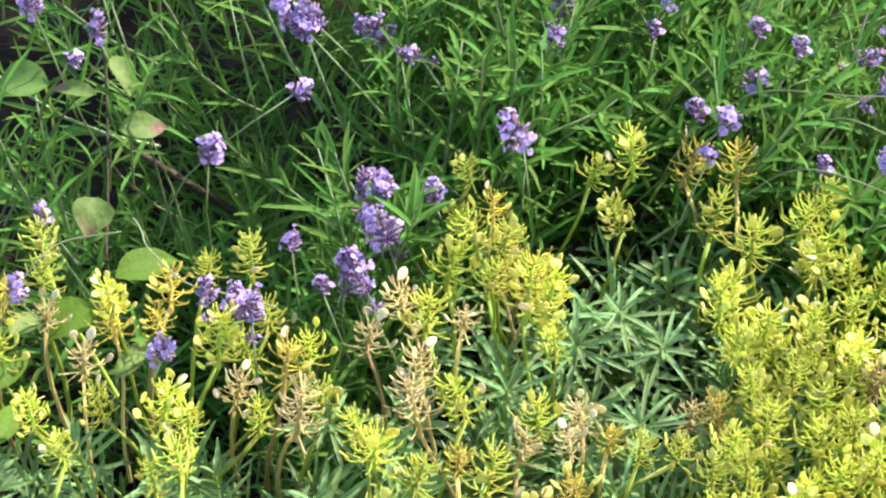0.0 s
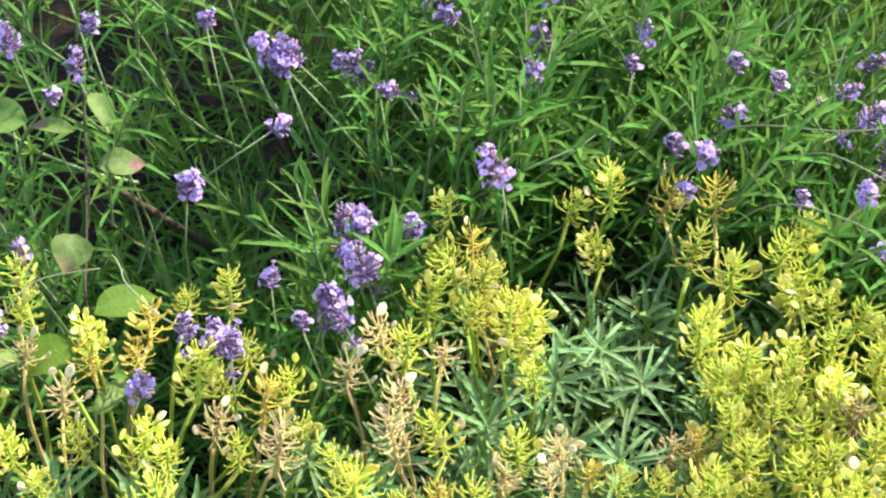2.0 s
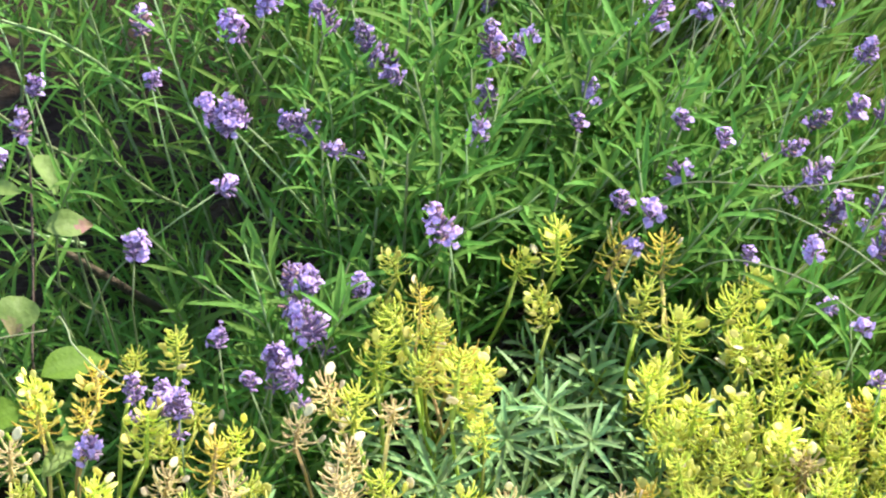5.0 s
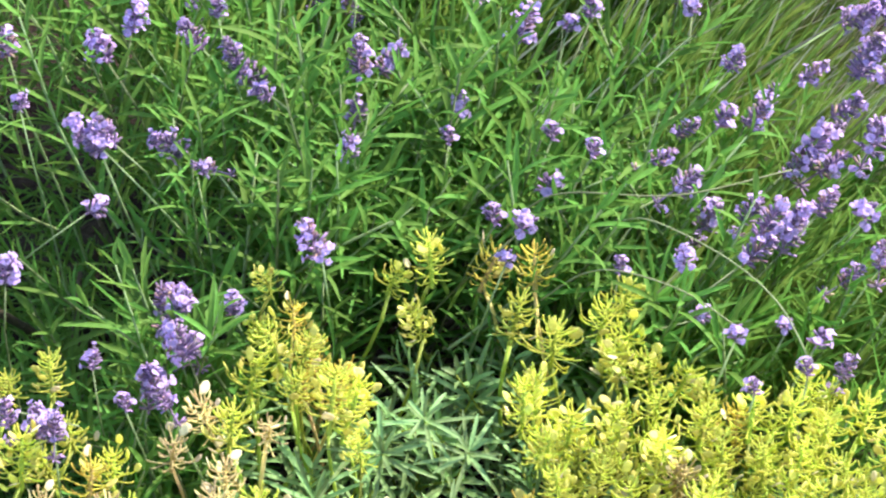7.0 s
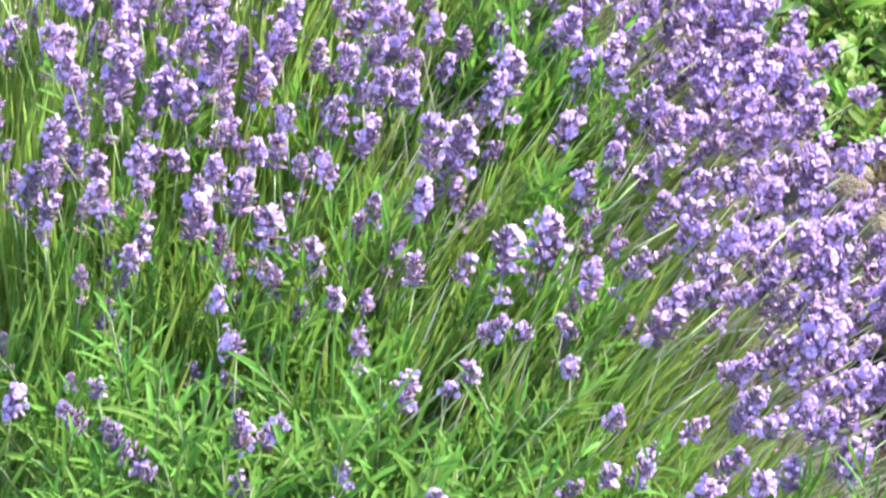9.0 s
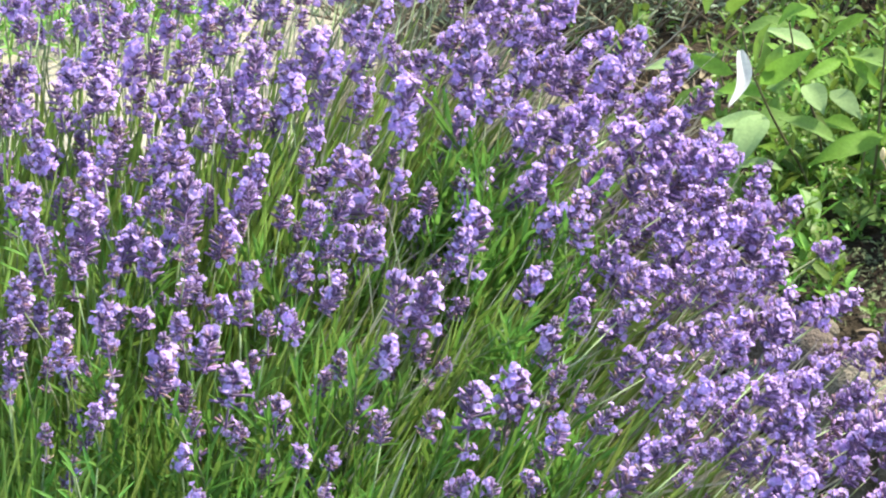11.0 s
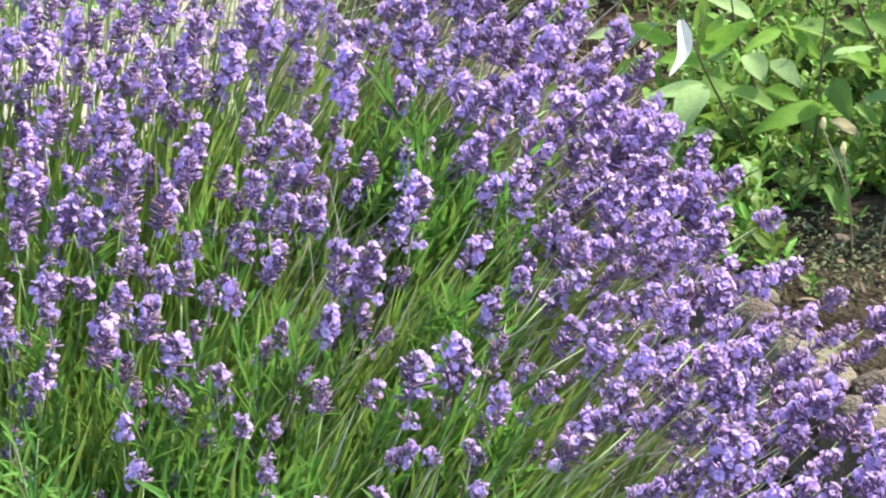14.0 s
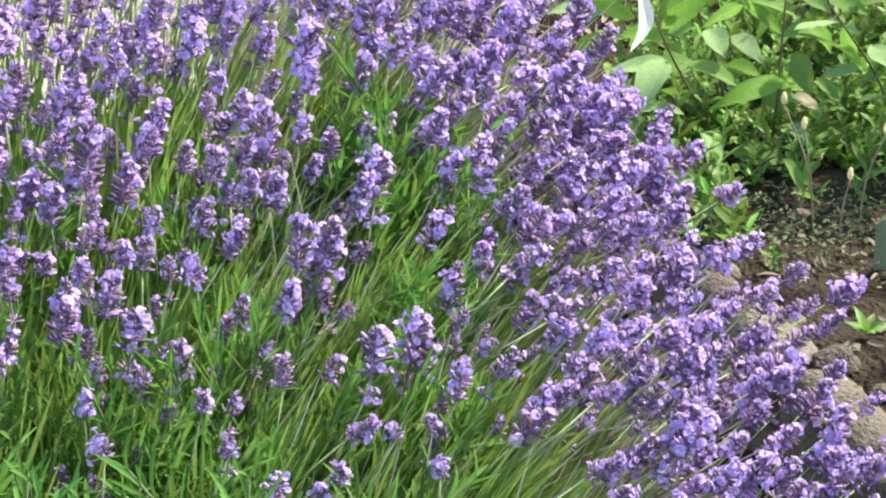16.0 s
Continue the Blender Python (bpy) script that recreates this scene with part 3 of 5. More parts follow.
SEEDHEADS += [(0.088, 1.675, 0.305, 0.020, 2), (-0.048, 1.678, 0.297, 0.036, 0), (0.011, 1.687, 0.280, 0.020, 1), (0.138, 1.687, 0.292, 0.020, 0), (0.166, 1.690, 0.288, 0.024, 0), (-0.060, 1.692, 0.307, 0.032, 0), (0.266, 1.695, 0.293, 0.036, 0), (0.229, 1.697, 0.307, 0.036, 0), (-0.270, 1.698, 0.283, 0.032, 0), (-0.179, 1.701, 0.305, 0.032, 0), (0.120, 1.712, 0.281, 0.024, 1), (-0.130, 1.713, 0.301, 0.024, 0), (-0.196, 1.717, 0.308, 0.044, 0), (-0.293, 1.722, 0.299, 0.024, 0), (0.098, 1.726, 0.290, 0.032, 2), (0.068, 1.727, 0.290, 0.032, 0), (0.177, 1.732, 0.285, 0.028, 2), (0.198, 1.737, 0.282, 0.037, 1), (-0.146, 1.741, 0.303, 0.032, 2)]
SEEDHEADS += [(0.249, 1.742, 0.308, 0.041, 0), (0.306, 1.747, 0.310, 0.024, 2), (0.312, 1.747, 0.306, 0.025, 2), (-0.248, 1.747, 0.286, 0.029, 0), (0.445, 1.747, 0.294, 0.029, 0), (0.291, 1.748, 0.299, 0.041, 0), (0.369, 1.749, 0.316, 0.037, 0), (0.298, 1.752, 0.326, 0.041, 0), (-0.160, 1.768, 0.331, 0.045, 0), (-0.259, 1.770, 0.309, 0.029, 2), (-0.053, 1.770, 0.329, 0.028, 2), (0.267, 1.773, 0.330, 0.049, 0), (0.081, 1.785, 0.313, 0.025, 0), (-0.144, 1.786, 0.308, 0.033, 0), (0.233, 1.789, 0.319, 0.049, 0), (-0.011, 1.789, 0.335, 0.041, 0), (0.396, 1.790, 0.327, 0.037, 0), (-0.097, 1.792, 0.302, 0.029, 0), (0.016, 1.798, 0.324, 0.025, 2)]
SEEDHEADS += [(0.332, 1.800, 0.312, 0.033, 0), (0.358, 1.801, 0.305, 0.046, 1), (0.454, 1.802, 0.316, 0.038, 0), (-0.208, 1.806, 0.319, 0.025, 1), (-0.128, 1.808, 0.322, 0.037, 0), (-0.242, 1.810, 0.315, 0.033, 1), (0.202, 1.813, 0.328, 0.046, 0), (-0.290, 1.816, 0.316, 0.025, 2), (0.063, 1.817, 0.340, 0.045, 0), (0.431, 1.818, 0.316, 0.038, 0), (0.414, 1.820, 0.330, 0.034, 0), (-0.029, 1.822, 0.322, 0.037, 2), (0.339, 1.824, 0.325, 0.021, 0), (0.078, 1.827, 0.323, 0.046, 0), (-0.200, 1.834, 0.329, 0.033, 1), (0.037, 1.835, 0.335, 0.029, 0), (-0.141, 1.842, 0.351, 0.033, 0), (0.324, 1.847, 0.319, 0.038, 0), (0.274, 1.847, 0.339, 0.042, 0)]
SEEDHEADS += [(0.300, 1.848, 0.328, 0.038, 0), (0.229, 1.861, 0.350, 0.038, 0), (-0.174, 1.862, 0.327, 0.029, 0), (-0.298, 1.872, 0.346, 0.030, 0), (0.203, 1.882, 0.361, 0.038, 0), (0.269, 1.882, 0.356, 0.034, 0), (0.050, 1.884, 0.330, 0.038, 1), (0.129, 1.900, 0.349, 0.034, 0), (0.012, 1.908, 0.339, 0.026, 0), (0.038, 1.916, 0.344, 0.026, 1), (0.290, 1.921, 0.350, 0.030, 0), (0.019, 1.922, 0.373, 0.021, 0), (0.223, 1.947, 0.364, 0.034, 1), (0.144, 1.957, 0.368, 0.039, 0), (0.190, 1.957, 0.358, 0.035, 1), (0.116, 1.960, 0.349, 0.026, 0)]


rng = random.Random(42)


def free_of(x, y, z, placed, gap):
    return all((x - p[0]) ** 2 + (y - p[1]) ** 2 + (z - p[2]) ** 2 > gap * gap for p in placed)


# more spikes where the bush is dense: the back and the side over the edging
dense = []
for _ in range(14000):
    x, y = rng.uniform(-0.26, 0.95), rng.uniform(2.05, 3.2)
    fill = min(1.0, max(0.0, (y - 2.42) * 2.0)) if x < 0.35 else min(1.0, max(0.0, (x - 0.46) * 3.6 + (y - 2.45) * 1.5))
    fill *= 0.48 if x < 0.40 else 0.80
    fill *= max(0.0, min(1.0, (x + 0.24 + 0.10 * math.sin(9 * y)) / 0.14, (3.24 + 0.08 * math.sin(13 * x) - y) / 0.2))
    if 0.13 < x < 0.50 and y < 2.80:                # looser in the middle, where the stalks show
        fill *= 0.60
    fill *= 1.0 if x < 0.61 + (y - 2.0) * 0.12 else 0.10 if y < 2.7 else 0.0
    if rng.random() > fill * 0.8:
        continue
    z = canopy(x, y) + rng.uniform(-0.07, 0.03)
    if x > float(np.interp(y, (2.60, 2.70, 2.80, 2.86, 2.92, 3.02, 3.2), (0.80, 0.77, 0.72, 0.64, 0.58, 0.53, 0.48))):
        continue
    if x > 0.45 and not any(h[0] > x - 0.01 and abs(h[1] - y) < 0.10 for h in SPIKES):
        continue
    if free_of(x, y, z, SPIKES, 0.027) and free_of(x, y, z, dense, 0.031 if x > 0.4 else 0.033):
        dense.append((x, y, z, rng.uniform(0.024, 0.043) if x > 0.4 else rng.uniform(0.021, 0.038), 8 + max(0, (x - 0.15)) * 70 + rng.gauss(0, 14)))
    if len(dense) >= 760:
        break
for _ in range(400):                        # the outermost spikes, over the stones
    x, y = rng.uniform(0.66, 0.84), rng.uniform(2.18, 2.56)
    z = canopy(x, y) + rng.uniform(-0.05, 0.02)
    if rng.random() < 0.2 and x < 0.86 - (y - 2.18) * 0.1 and free_of(x, y, z, SPIKES, 0.028) and free_of(x, y, z, dense, 0.030):
        dense.append((x, y, z, rng.uniform(0.022, 0.037), 42 + rng.gauss(0, 14)))
buds = []                                   # closed and faded spikes between the open ones
for _ in range(4000):
    x, y = rng.uniform(-0.10, 0.62), rng.uniform(2.28, 2.72)
    z = canopy(x, y) - rng.uniform(0.02, 0.10)
    if rng.random() < 0.35 + (y - 2.28) * 1.2 and free_of(x, y, z, SPIKES, 0.022) and free_of(x, y, z, dense, 0.022) and free_of(x, y, z, buds, 0.034):
        buds.append((x, y, z, rng.uniform(0.016, 0.028), 6 + max(0, (x - 0.15)) * 70 + rng.gauss(0, 12), 1))
    if len(buds) >= 105:
        break
ALL_SPIKES = SPIKES + dense + buds


# the line along which the candytuft in front meets the lavender
EDGE_X = (-0.319, -0.179, -0.138, -0.116, -0.081, -0.058, -0.029, 0.008, 0.038, 0.058, 0.102, 0.144, 0.167, 0.206, 0.233, 0.293, 0.309, 0.335, 0.335, 0.358, 0.402, 0.436, 0.468)
EDGE_Y = (1.876, 1.854, 1.867, 1.812, 1.757, 1.792, 1.825, 1.886, 1.907, 1.880, 1.929, 1.967, 1.939, 1.962, 1.906, 1.923, 1.863, 1.842, 1.850, 1.817, 1.830, 1.832, 1.797)


def tuft_edge(x):
    """How far back the candytuft reaches."""
    return float(np.interp(x, EDGE_X, EDGE_Y))


GAPS = [((-0.094, 1.951, 0.412), (-0.122, 2.529, 0.060), 0.050), ((-0.139, 2.002, 0.426), (-0.182, 2.627, 0.060), 0.045), ((-0.060, 1.920, 0.403), (-0.077, 2.471, 0.060), 0.040), ((-0.217, 1.812, 0.374), (-0.272, 2.276, 0.060), 0.045), ((-0.163, 1.869, 0.389), (-0.207, 2.378, 0.060), 0.030), ((0.240, 2.045, 0.439), (0.319, 2.712, 0.060), 0.030), ((0.086, 1.855, 0.385), (0.109, 2.352, 0.060), 0.030), ((-0.285, 1.952, 0.412), (-0.370, 2.532, 0.060), 0.050)]
GAPS += [((0.279, 2.072, 0.446), (0.372, 2.766, 0.060), 0.030), ((0.132, 2.368, 0.529), (0.189, 3.405, 0.060), 0.025), ((-0.297, 1.966, 0.416), (-0.386, 2.557, 0.060), 0.045), ((-0.250, 1.910, 0.401), (-0.321, 2.453, 0.060), 0.040), ((-0.216, 2.046, 0.439), (-0.287, 2.714, 0.060), 0.040), ((-0.281, 1.830, 0.379), (-0.354, 2.308, 0.060), 0.040), ((-0.179, 1.993, 0.424), (-0.234, 2.611, 0.060), 0.030)]
GAPS += [((-0.124, 1.992, 0.384), (-0.157, 2.522, 0.060), 0.045), ((-0.070, 1.983, 0.381), (-0.089, 2.506, 0.060), 0.045), ((-0.058, 1.916, 0.362), (-0.073, 2.385, 0.060), 0.035), ((-0.102, 1.903, 0.359), (-0.127, 2.360, 0.060), 0.040), ((0.007, 1.918, 0.363), (0.009, 2.388, 0.060), 0.035), ((-0.008, 1.991, 0.384), (-0.010, 2.521, 0.060), 0.030), ((0.253, 2.089, 0.411), (0.328, 2.706, 0.060), 0.030), ((0.134, 2.438, 0.509), (0.188, 3.440, 0.060), 0.030), ((0.053, 2.409, 0.501), (0.074, 3.375, 0.060), 0.020)]


def hollow(x, y, z):
    """Gaps between the branches, dark to the ground: slanting tunnels from a to c."""
    p = Vector((x, y, z))
    if z < 0.16:
        return False
    for a, c, r in GAPS:
        a, c = Vector(a), Vector(c)
        d = c - a
        t = max(-0.1, min(1.0, (p - a).dot(d) / d.length_squared))
        if (p - a - d * t).length < 0.72 * r:
            return True
    return False


def bare(x, y):
    """Nearly bare soil round the weed, between the two kinds of plants."""
    return x < -0.13 and 1.76 < y < 1.99


def owner(x, y):
    return 0 if y < 2.22 and x < 0.36 else 1 if x < 0.36 else 2 if y < 2.55 else 3


spots = [[], [], [], []]
for s in ALL_SPIKES:
    spots[owner(s[0], s[1])].append(s)
leafy = [[], [], [], []]
for _ in range(20000):
    x, y = rng.uniform(-0.50, 0.80), rng.uniform(1.74, 2.95)
    z = canopy(x, y) - rng.uniform(0.02, 0.15)
    q = owner(x, y)
    z -= 0.25 * max(0.0, min(1.0, (-0.02 - x) / 0.17))
    if x > 0.40 + 0.10 * rng.random() + (0.2 if y < 2.15 else 0.0) or y > 2.45 + 0.35 * rng.random() or (x < -0.10 and rng.random() < 0.74):
        continue
    if hollow(x, y, z) or hollow(x, y, z - 0.05) or y < tuft_edge(x) + 0.04 or bare(x, y) and rng.random() < 0.75:
        continue
    if len(leafy[q]) < (330, 120, 120, 90)[q]:
        leafy[q].append((x, y, z))

for _ in range(400):                        # the tallest shoots of the shaded side
    x, y = rng.uniform(-0.34, 0.02), rng.uniform(1.88, 2.30)
    z = canopy(x, y) - rng.uniform(0.035, 0.10)
    if len(leafy[0]) < 358 and not (hollow(x, y, z) or hollow(x, y, z - 0.05) or y < tuft_edge(x) + 0.06 or bare(x, y)):
        leafy[0].append((x, y, z))

for _ in range(14):                         # and of its far corner
    x, y = rng.uniform(-0.46, -0.24), rng.uniform(2.06, 2.48)
    leafy[0].append((x, y, canopy(x, y) - rng.uniform(0.06, 0.16)))

BUSHES = [
    lavender("lavender_bush", 0.00, 2.35, "grey-green lavender bush with sparse violet spikes on arching stalks", spots[0], leafy[0], 1, 0),
    lavender("lavender_bush", 0.12, 2.75, "dense green lavender bush in full violet bloom", spots[1], leafy[1], 2),
    lavender("lavender_bush", 0.27, 2.40, "violet lavender bush with stalks leaning out over stone edging", spots[2], leafy[2], 3),
    lavender("lavender_bush", 0.30, 2.85, "tall violet lavender bush crowded with flower spikes", spots[3], leafy[3], 4),
]

# inner leaves and green stalks, past counting
for q, bush in enumerate(BUSHES):
    rg = random.Random(60 + q)
    b = Build()
    root = Vector(bush.location)
    lo, hi = ((-0.55, 0.40), (-0.3, 0.42), (0.3, 0.48), (0.3, 0.50))[q]
    y0, y1 = ((1.74, 2.45), (2.15, 2.85), (1.95, 2.6), (2.5, 2.85))[q]
    for _ in range((4200, 3600, 1700, 1000)[q]):
        x, y = rg.uniform(lo, hi), rg.uniform(y0, y1)
        z = canopy(x, y) - rg.uniform(0.10, 0.33) - 0.25 * max(0.0, min(1.0, (-0.02 - x) / 0.17))
        if hollow(x, y, z) or y < tuft_edge(x) + 0.03 or bare(x, y) and rg.random() < 0.6:
            continue
        p = Vector((x, y, max(z, 0.03))) - root
        d = (Vector((p.x * (1.0 if p.x > 0 else 0.4), p.y, 0.35)).normalized() + Vector((rg.gauss(0, 0.75), rg.gauss(0, 0.6), rg.gauss(0.15, 0.45)))).normalized()
        blade(b, p, d, Vector((rg.gauss(0, 1), rg.gauss(0, 1), 1.2)), rg.uniform(0.038, 0.058), rg.uniform(0.0034, 0.0046), rg.uniform(-0.1, 0.3))
    part("foliage", b, [M_FRESH if q else M_LEAF], bush, "narrow green lavender leaves" if q else "narrow grey-green lavender leaves", "stuff")
    b = Build()
    lo, y0 = (lo, -0.20, lo, lo)[q], (y0, 2.20, y0, y0)[q]
    hi, y1 = (hi, hi, 0.58, 0.62)[q], (y1, 2.98, y1, 2.95)[q]
    for _ in range((0, 4600, 2900, 900)[q]):
        x, y = rg.uniform(lo, hi), rg.uniform(y0, y1)
        if x < -0.06 and y < 2.52 or y < 2.32 and x < 0.16 and rg.random() < 0.75:
            continue
        tip = Vector((x, y, canopy(x, y) - rg.uniform(0.03, 0.17)))
        if y < 2.5 and (hollow(*tip) or hollow(x, y, tip.z - 0.08)):
            continue
        tip -= root
        lean = radians(8 + max(0, x - 0.15) * 75 + rg.uniform(-14, 14))
        axis = Vector((math.sin(lean), rg.uniform(-0.3, 0.1), math.cos(lean))).normalized()
        blade(b, tip - axis * 0.16, axis, Vector((rg.gauss(0, 0.7), -1, rg.gauss(0.3, 0.4))), 0.16 * rg.uniform(0.7, 1.2), rg.uniform(0.0028, 0.0046), rg.uniform(-0.06, 0.06), 0, 4)
    part("stem_mass", b, [M_BLADE], bush, "slender bright green upright stalks", "stuff")
    if q > 1:                               # older grey stalks spilling over towards the edging
        b = Build()
        for _ in range(2000):
            x, y = rg.uniform(0.26, 0.70), rg.uniform(*((2.15, 2.6) if q == 2 else (2.5, 3.1)))
            tip = Vector((x, y, max(0.06, canopy(x, y) - rg.uniform(0.05, 0.26)))) - root
            lean = radians(min(48, 14 + 85 * max(0, x - 0.2)) + rg.gauss(0, 13))
            axis = Vector((math.sin(lean), rg.uniform(-0.35, 0.1), math.cos(lean))).normalized()
            blade(b, tip - axis * 0.15, axis, Vector((rg.gauss(0, 0.7), -1, rg.gauss(0.3, 0.4))), 0.17 * rg.uniform(0.7, 1.2), rg.uniform(0.0018, 0.0028), rg.uniform(-0.05, 0.05), 0, 4)
        part("old_stem_mass", b, [M_OLD], bush, "grey-olive old stalks", "stuff")


# ---- candytuft in the front ----
def seedhead_mesh(seed, kind, length, pods):
    """A candytuft seed head along z: a stem with curved pedicels all round, some with flat oval pods. Materials: pedicel, pod, ripe pod, stem."""
    rg = random.Random(seed)
    b = Build()
    tube(b, [(0, 0, -0.005), (0, 0, length * 0.55), (0, 0, length * 0.92)], [0.0019, 0.0016, 0.0007], 5, 3)
    n = int(length / 0.00076)
    for k in range(n):
        s = (k + 0.5) / n
        a = k * 2.399 + rg.uniform(-0.25, 0.25)
        z = length * 0.95 * (1 - (1 - s) ** 1.25)
        reach = (0.0158 - 0.0015 * s - 0.0088 * s ** 3) * rg.uniform(0.62, 1.18)
        o = Vector((math.cos(a), math.sin(a), 0))
        side = Vector((-math.sin(a), math.cos(a), 0)) * (reach * rg.uniform(-0.18, 0.18))
        rise, hook = -0.02 + 0.85 * s * s + rg.uniform(-0.15, 0.15), rg.uniform(0.10, 0.40)
        curve = [Vector((0, 0, z)) + (o * math.sin(1.35 * u) + Vector((0, 0, rise * u + hook * u ** 3))) * reach + side * u * u for u in (0, 0.35, 0.65, 0.87, 1.0)]
        w = rg.uniform(0.00052, 0.00078)
        tube(b, curve, [w * 0.8, w * 0.75, w * 0.85, w * 1.1, w * 0.6], 4, 0)
        end = curve[-1]
        if rg.random() < pods * (0.62 if s < 0.75 else 0.3):
            ripe = rg.random() < 0.13 + 0.25 * (s > 0.8)
            ln, wd = rg.uniform(0.0070, 0.0102), rg.uniform(0.0056, 0.0082)
            up = (o * 0.7 + Vector((0, 0, 0.8)) + Vector((rg.gauss(0, 0.5), rg.gauss(0, 0.5), rg.gauss(0, 0.3)))).normalized()
            side = up.cross(o).normalized()
            face = side.cross(up)
            c = end * 0.92 + Vector((0, 0, end.z * 0.08)) + up * (ln * 0.30)
            rings = []
            for size, lift in ((0.66, 0.05), (1.0, 0.03), (1.0, -0.03), (0.66, -0.05)):   # flat oval, raised rim, seed in the middle
                for j in range(8):
                    t = j * math.pi / 4
                    rings.append(c + up * (ln * 0.5 * size * (math.cos(t) + (0.12 if j == 0 else 0.0))) + side * (wd * 0.5 * size * math.sin(t)) + face * (wd * lift))
            faces = [tuple(8 * i + q for q in (j, (j + 1) % 8, 8 + (j + 1) % 8, 8 + j)) for i in range(3) for j in range(8)]
            faces += [(32, (j + 1) % 8, j) for j in range(8)] + [(33, 24 + j, 24 + (j + 1) % 8) for j in range(8)]
            b.add(rings + [c - face * wd * 0.02, c + face * wd * 0.02], faces, 2 if ripe or kind == 2 else 1)
    ped = (M_IB_GREEN, M_IB_GOLD, M_IB_DRY)[kind]
    return b.mesh("seed_head", [ped, M_IB_POD, M_IB_CREAM, M_IB_STEM_DRY if kind else M_IB_STEM])


HEAD_KINDS = {kind: [(seedhead_mesh(300 + 10 * kind + k, kind, ln, pods), ln) for k, (ln, pods) in enumerate(rows)]
              for kind, rows in {0: [(0.034, 0.30), (0.044, 0.45), (0.050, 0.30), (0.028, 0.55), (0.040, 0.70)], 1: [(0.034, 0.15), (0.028, 0.35), (0.040, 0.25)], 2: [(0.030, 0.20), (0.024, 0.35), (0.034, 0.12)]}.items()}


def ib_stalk_mesh(seed, mat):
    rg = random.Random(seed)
    b = Build()
    bow = rg.uniform(0.004, 0.012) * rg.choice((-1, 1))
    tube(b, [(bow * 4 * s * (1 - s), 0.003 * math.sin(6 * s), s) for s in (0, 0.2, 0.4, 0.6, 0.8, 1)], [0.0019, 0.0018, 0.0017, 0.0016, 0.0016, 0.0015], 5)
    return b.mesh("seed_stalk", [mat])


IB_STALKS = {0: [ib_stalk_mesh(k, M_IB_STEM) for k in range(5)], 1: [ib_stalk_mesh(9 + k, M_IB_STEM_DRY) for k in range(4)]}
IB_STALKS[2] = IB_STALKS[1]
IB_SHOOTS = [shoot_mesh(400 + k, 0.075 + 0.01 * (k % 3), 9 + k % 3, 0.036 + 0.003 * (k % 4), 0.0046, [M_IB_LEAF, M_IB_STEM], 1.15, curl=(0.0, 0.45)) for k in range(6)]


def rosette_mesh(seed, leaf):
    """A star of narrow leaves at the end of a shoot."""
    rg = random.Random(seed)
    b = Build()
    tube(b, [(0, 0, -0.06), (0, 0, 0)], [0.0016, 0.0013], 5, 1)
    for k in range(16):
        a = k * 2.399 + rg.uniform(-0.2, 0.2)
        s = k / 16
        d = Vector((math.cos(a), math.sin(a), 0.05 + 1.6 * s * s + rg.uniform(-0.2, 0.2))).normalized()
        blade(b, (0, 0, -0.012 + 0.014 * s), d, Vector((-math.cos(a) * 0.3, -math.sin(a) * 0.3, 1)), leaf * (1.1 - 0.72 * s) * rg.uniform(0.8, 1.15), rg.uniform(0.0032, 0.0041), rg.uniform(-0.05, 0.35), 0, 6, 0.3, 0.0)
    return b.mesh("leaf_rosette", [M_IB_LEAF, M_IB_STEM])


IB_ROSETTES = [rosette_mesh(500 + k, 0.042 + 0.004 * k) for k in range(3)]


def candytuft(cx, cy, label, heads, shoots, rosettes, seed):
    rg = random.Random(seed)
    plant = thing("candytuft_plant", cx, cy, 0, label, "candytuft", "candytuft plants in the bed")
    root = Vector((cx, cy, 0))
    for x, y, z, size, kind in heads:
        me, ln = min(rg.sample(HEAD_KINDS[kind], 3), key=lambda h: abs(h[1] - size * 0.85))
        grow = max(0.85, min(1.5, 1.22 * size / (ln + 0.008)))
        tip = Vector((x, y, z)) - root
        axis = Vector((rg.gauss(0.03, 0.18), rg.gauss(-0.1, 0.15), 1)).normalized()
        foot = tip - axis * (ln * grow * 0.5)
        base = foot + Vector((-tip.x * 0.25 + rg.gauss(0, 0.025), rg.gauss(0.02, 0.02), -min(foot.z - 0.03, rg.uniform(0.11, 0.17))))
        m = span(base, foot, rg.random() * 6.28, rg.uniform(0.85, 1.15))
        st = child("seed_stalk", rg.choice(IB_STALKS[kind]), plant, m)
        h = Matrix.Translation(foot) @ basis(axis, rg.random() * 6.28).to_4x4() @ Matrix.Scale(grow, 4)
        child("seed_head", me, st, h, "", m.inverted())
    for x, y, z in shoots:
        axis = Vector((rg.gauss(0, 0.45), rg.gauss(-0.25, 0.4), 1)).normalized()
        g = rg.uniform(0.8, 1.25)
        m = Matrix.Translation(Vector((x, y, z)) - root - axis * 0.08 * g) @ basis(axis, rg.random() * 6.28).to_4x4() @ Matrix.Scale(g, 4)
        child("leafy_shoot", rg.choice(IB_SHOOTS), plant, m)
    for x, y, z in rosettes:
        axis = Vector((rg.gauss(0, 0.2), -0.6 + rg.gauss(0, 0.2), 1)).normalized()
        m = Matrix.Translation(Vector((x, y, z)) - root) @ basis(axis, rg.random() * 6.28).to_4x4()
        child("leaf_rosette", rg.choice(IB_ROSETTES), plant, m)
    return plant


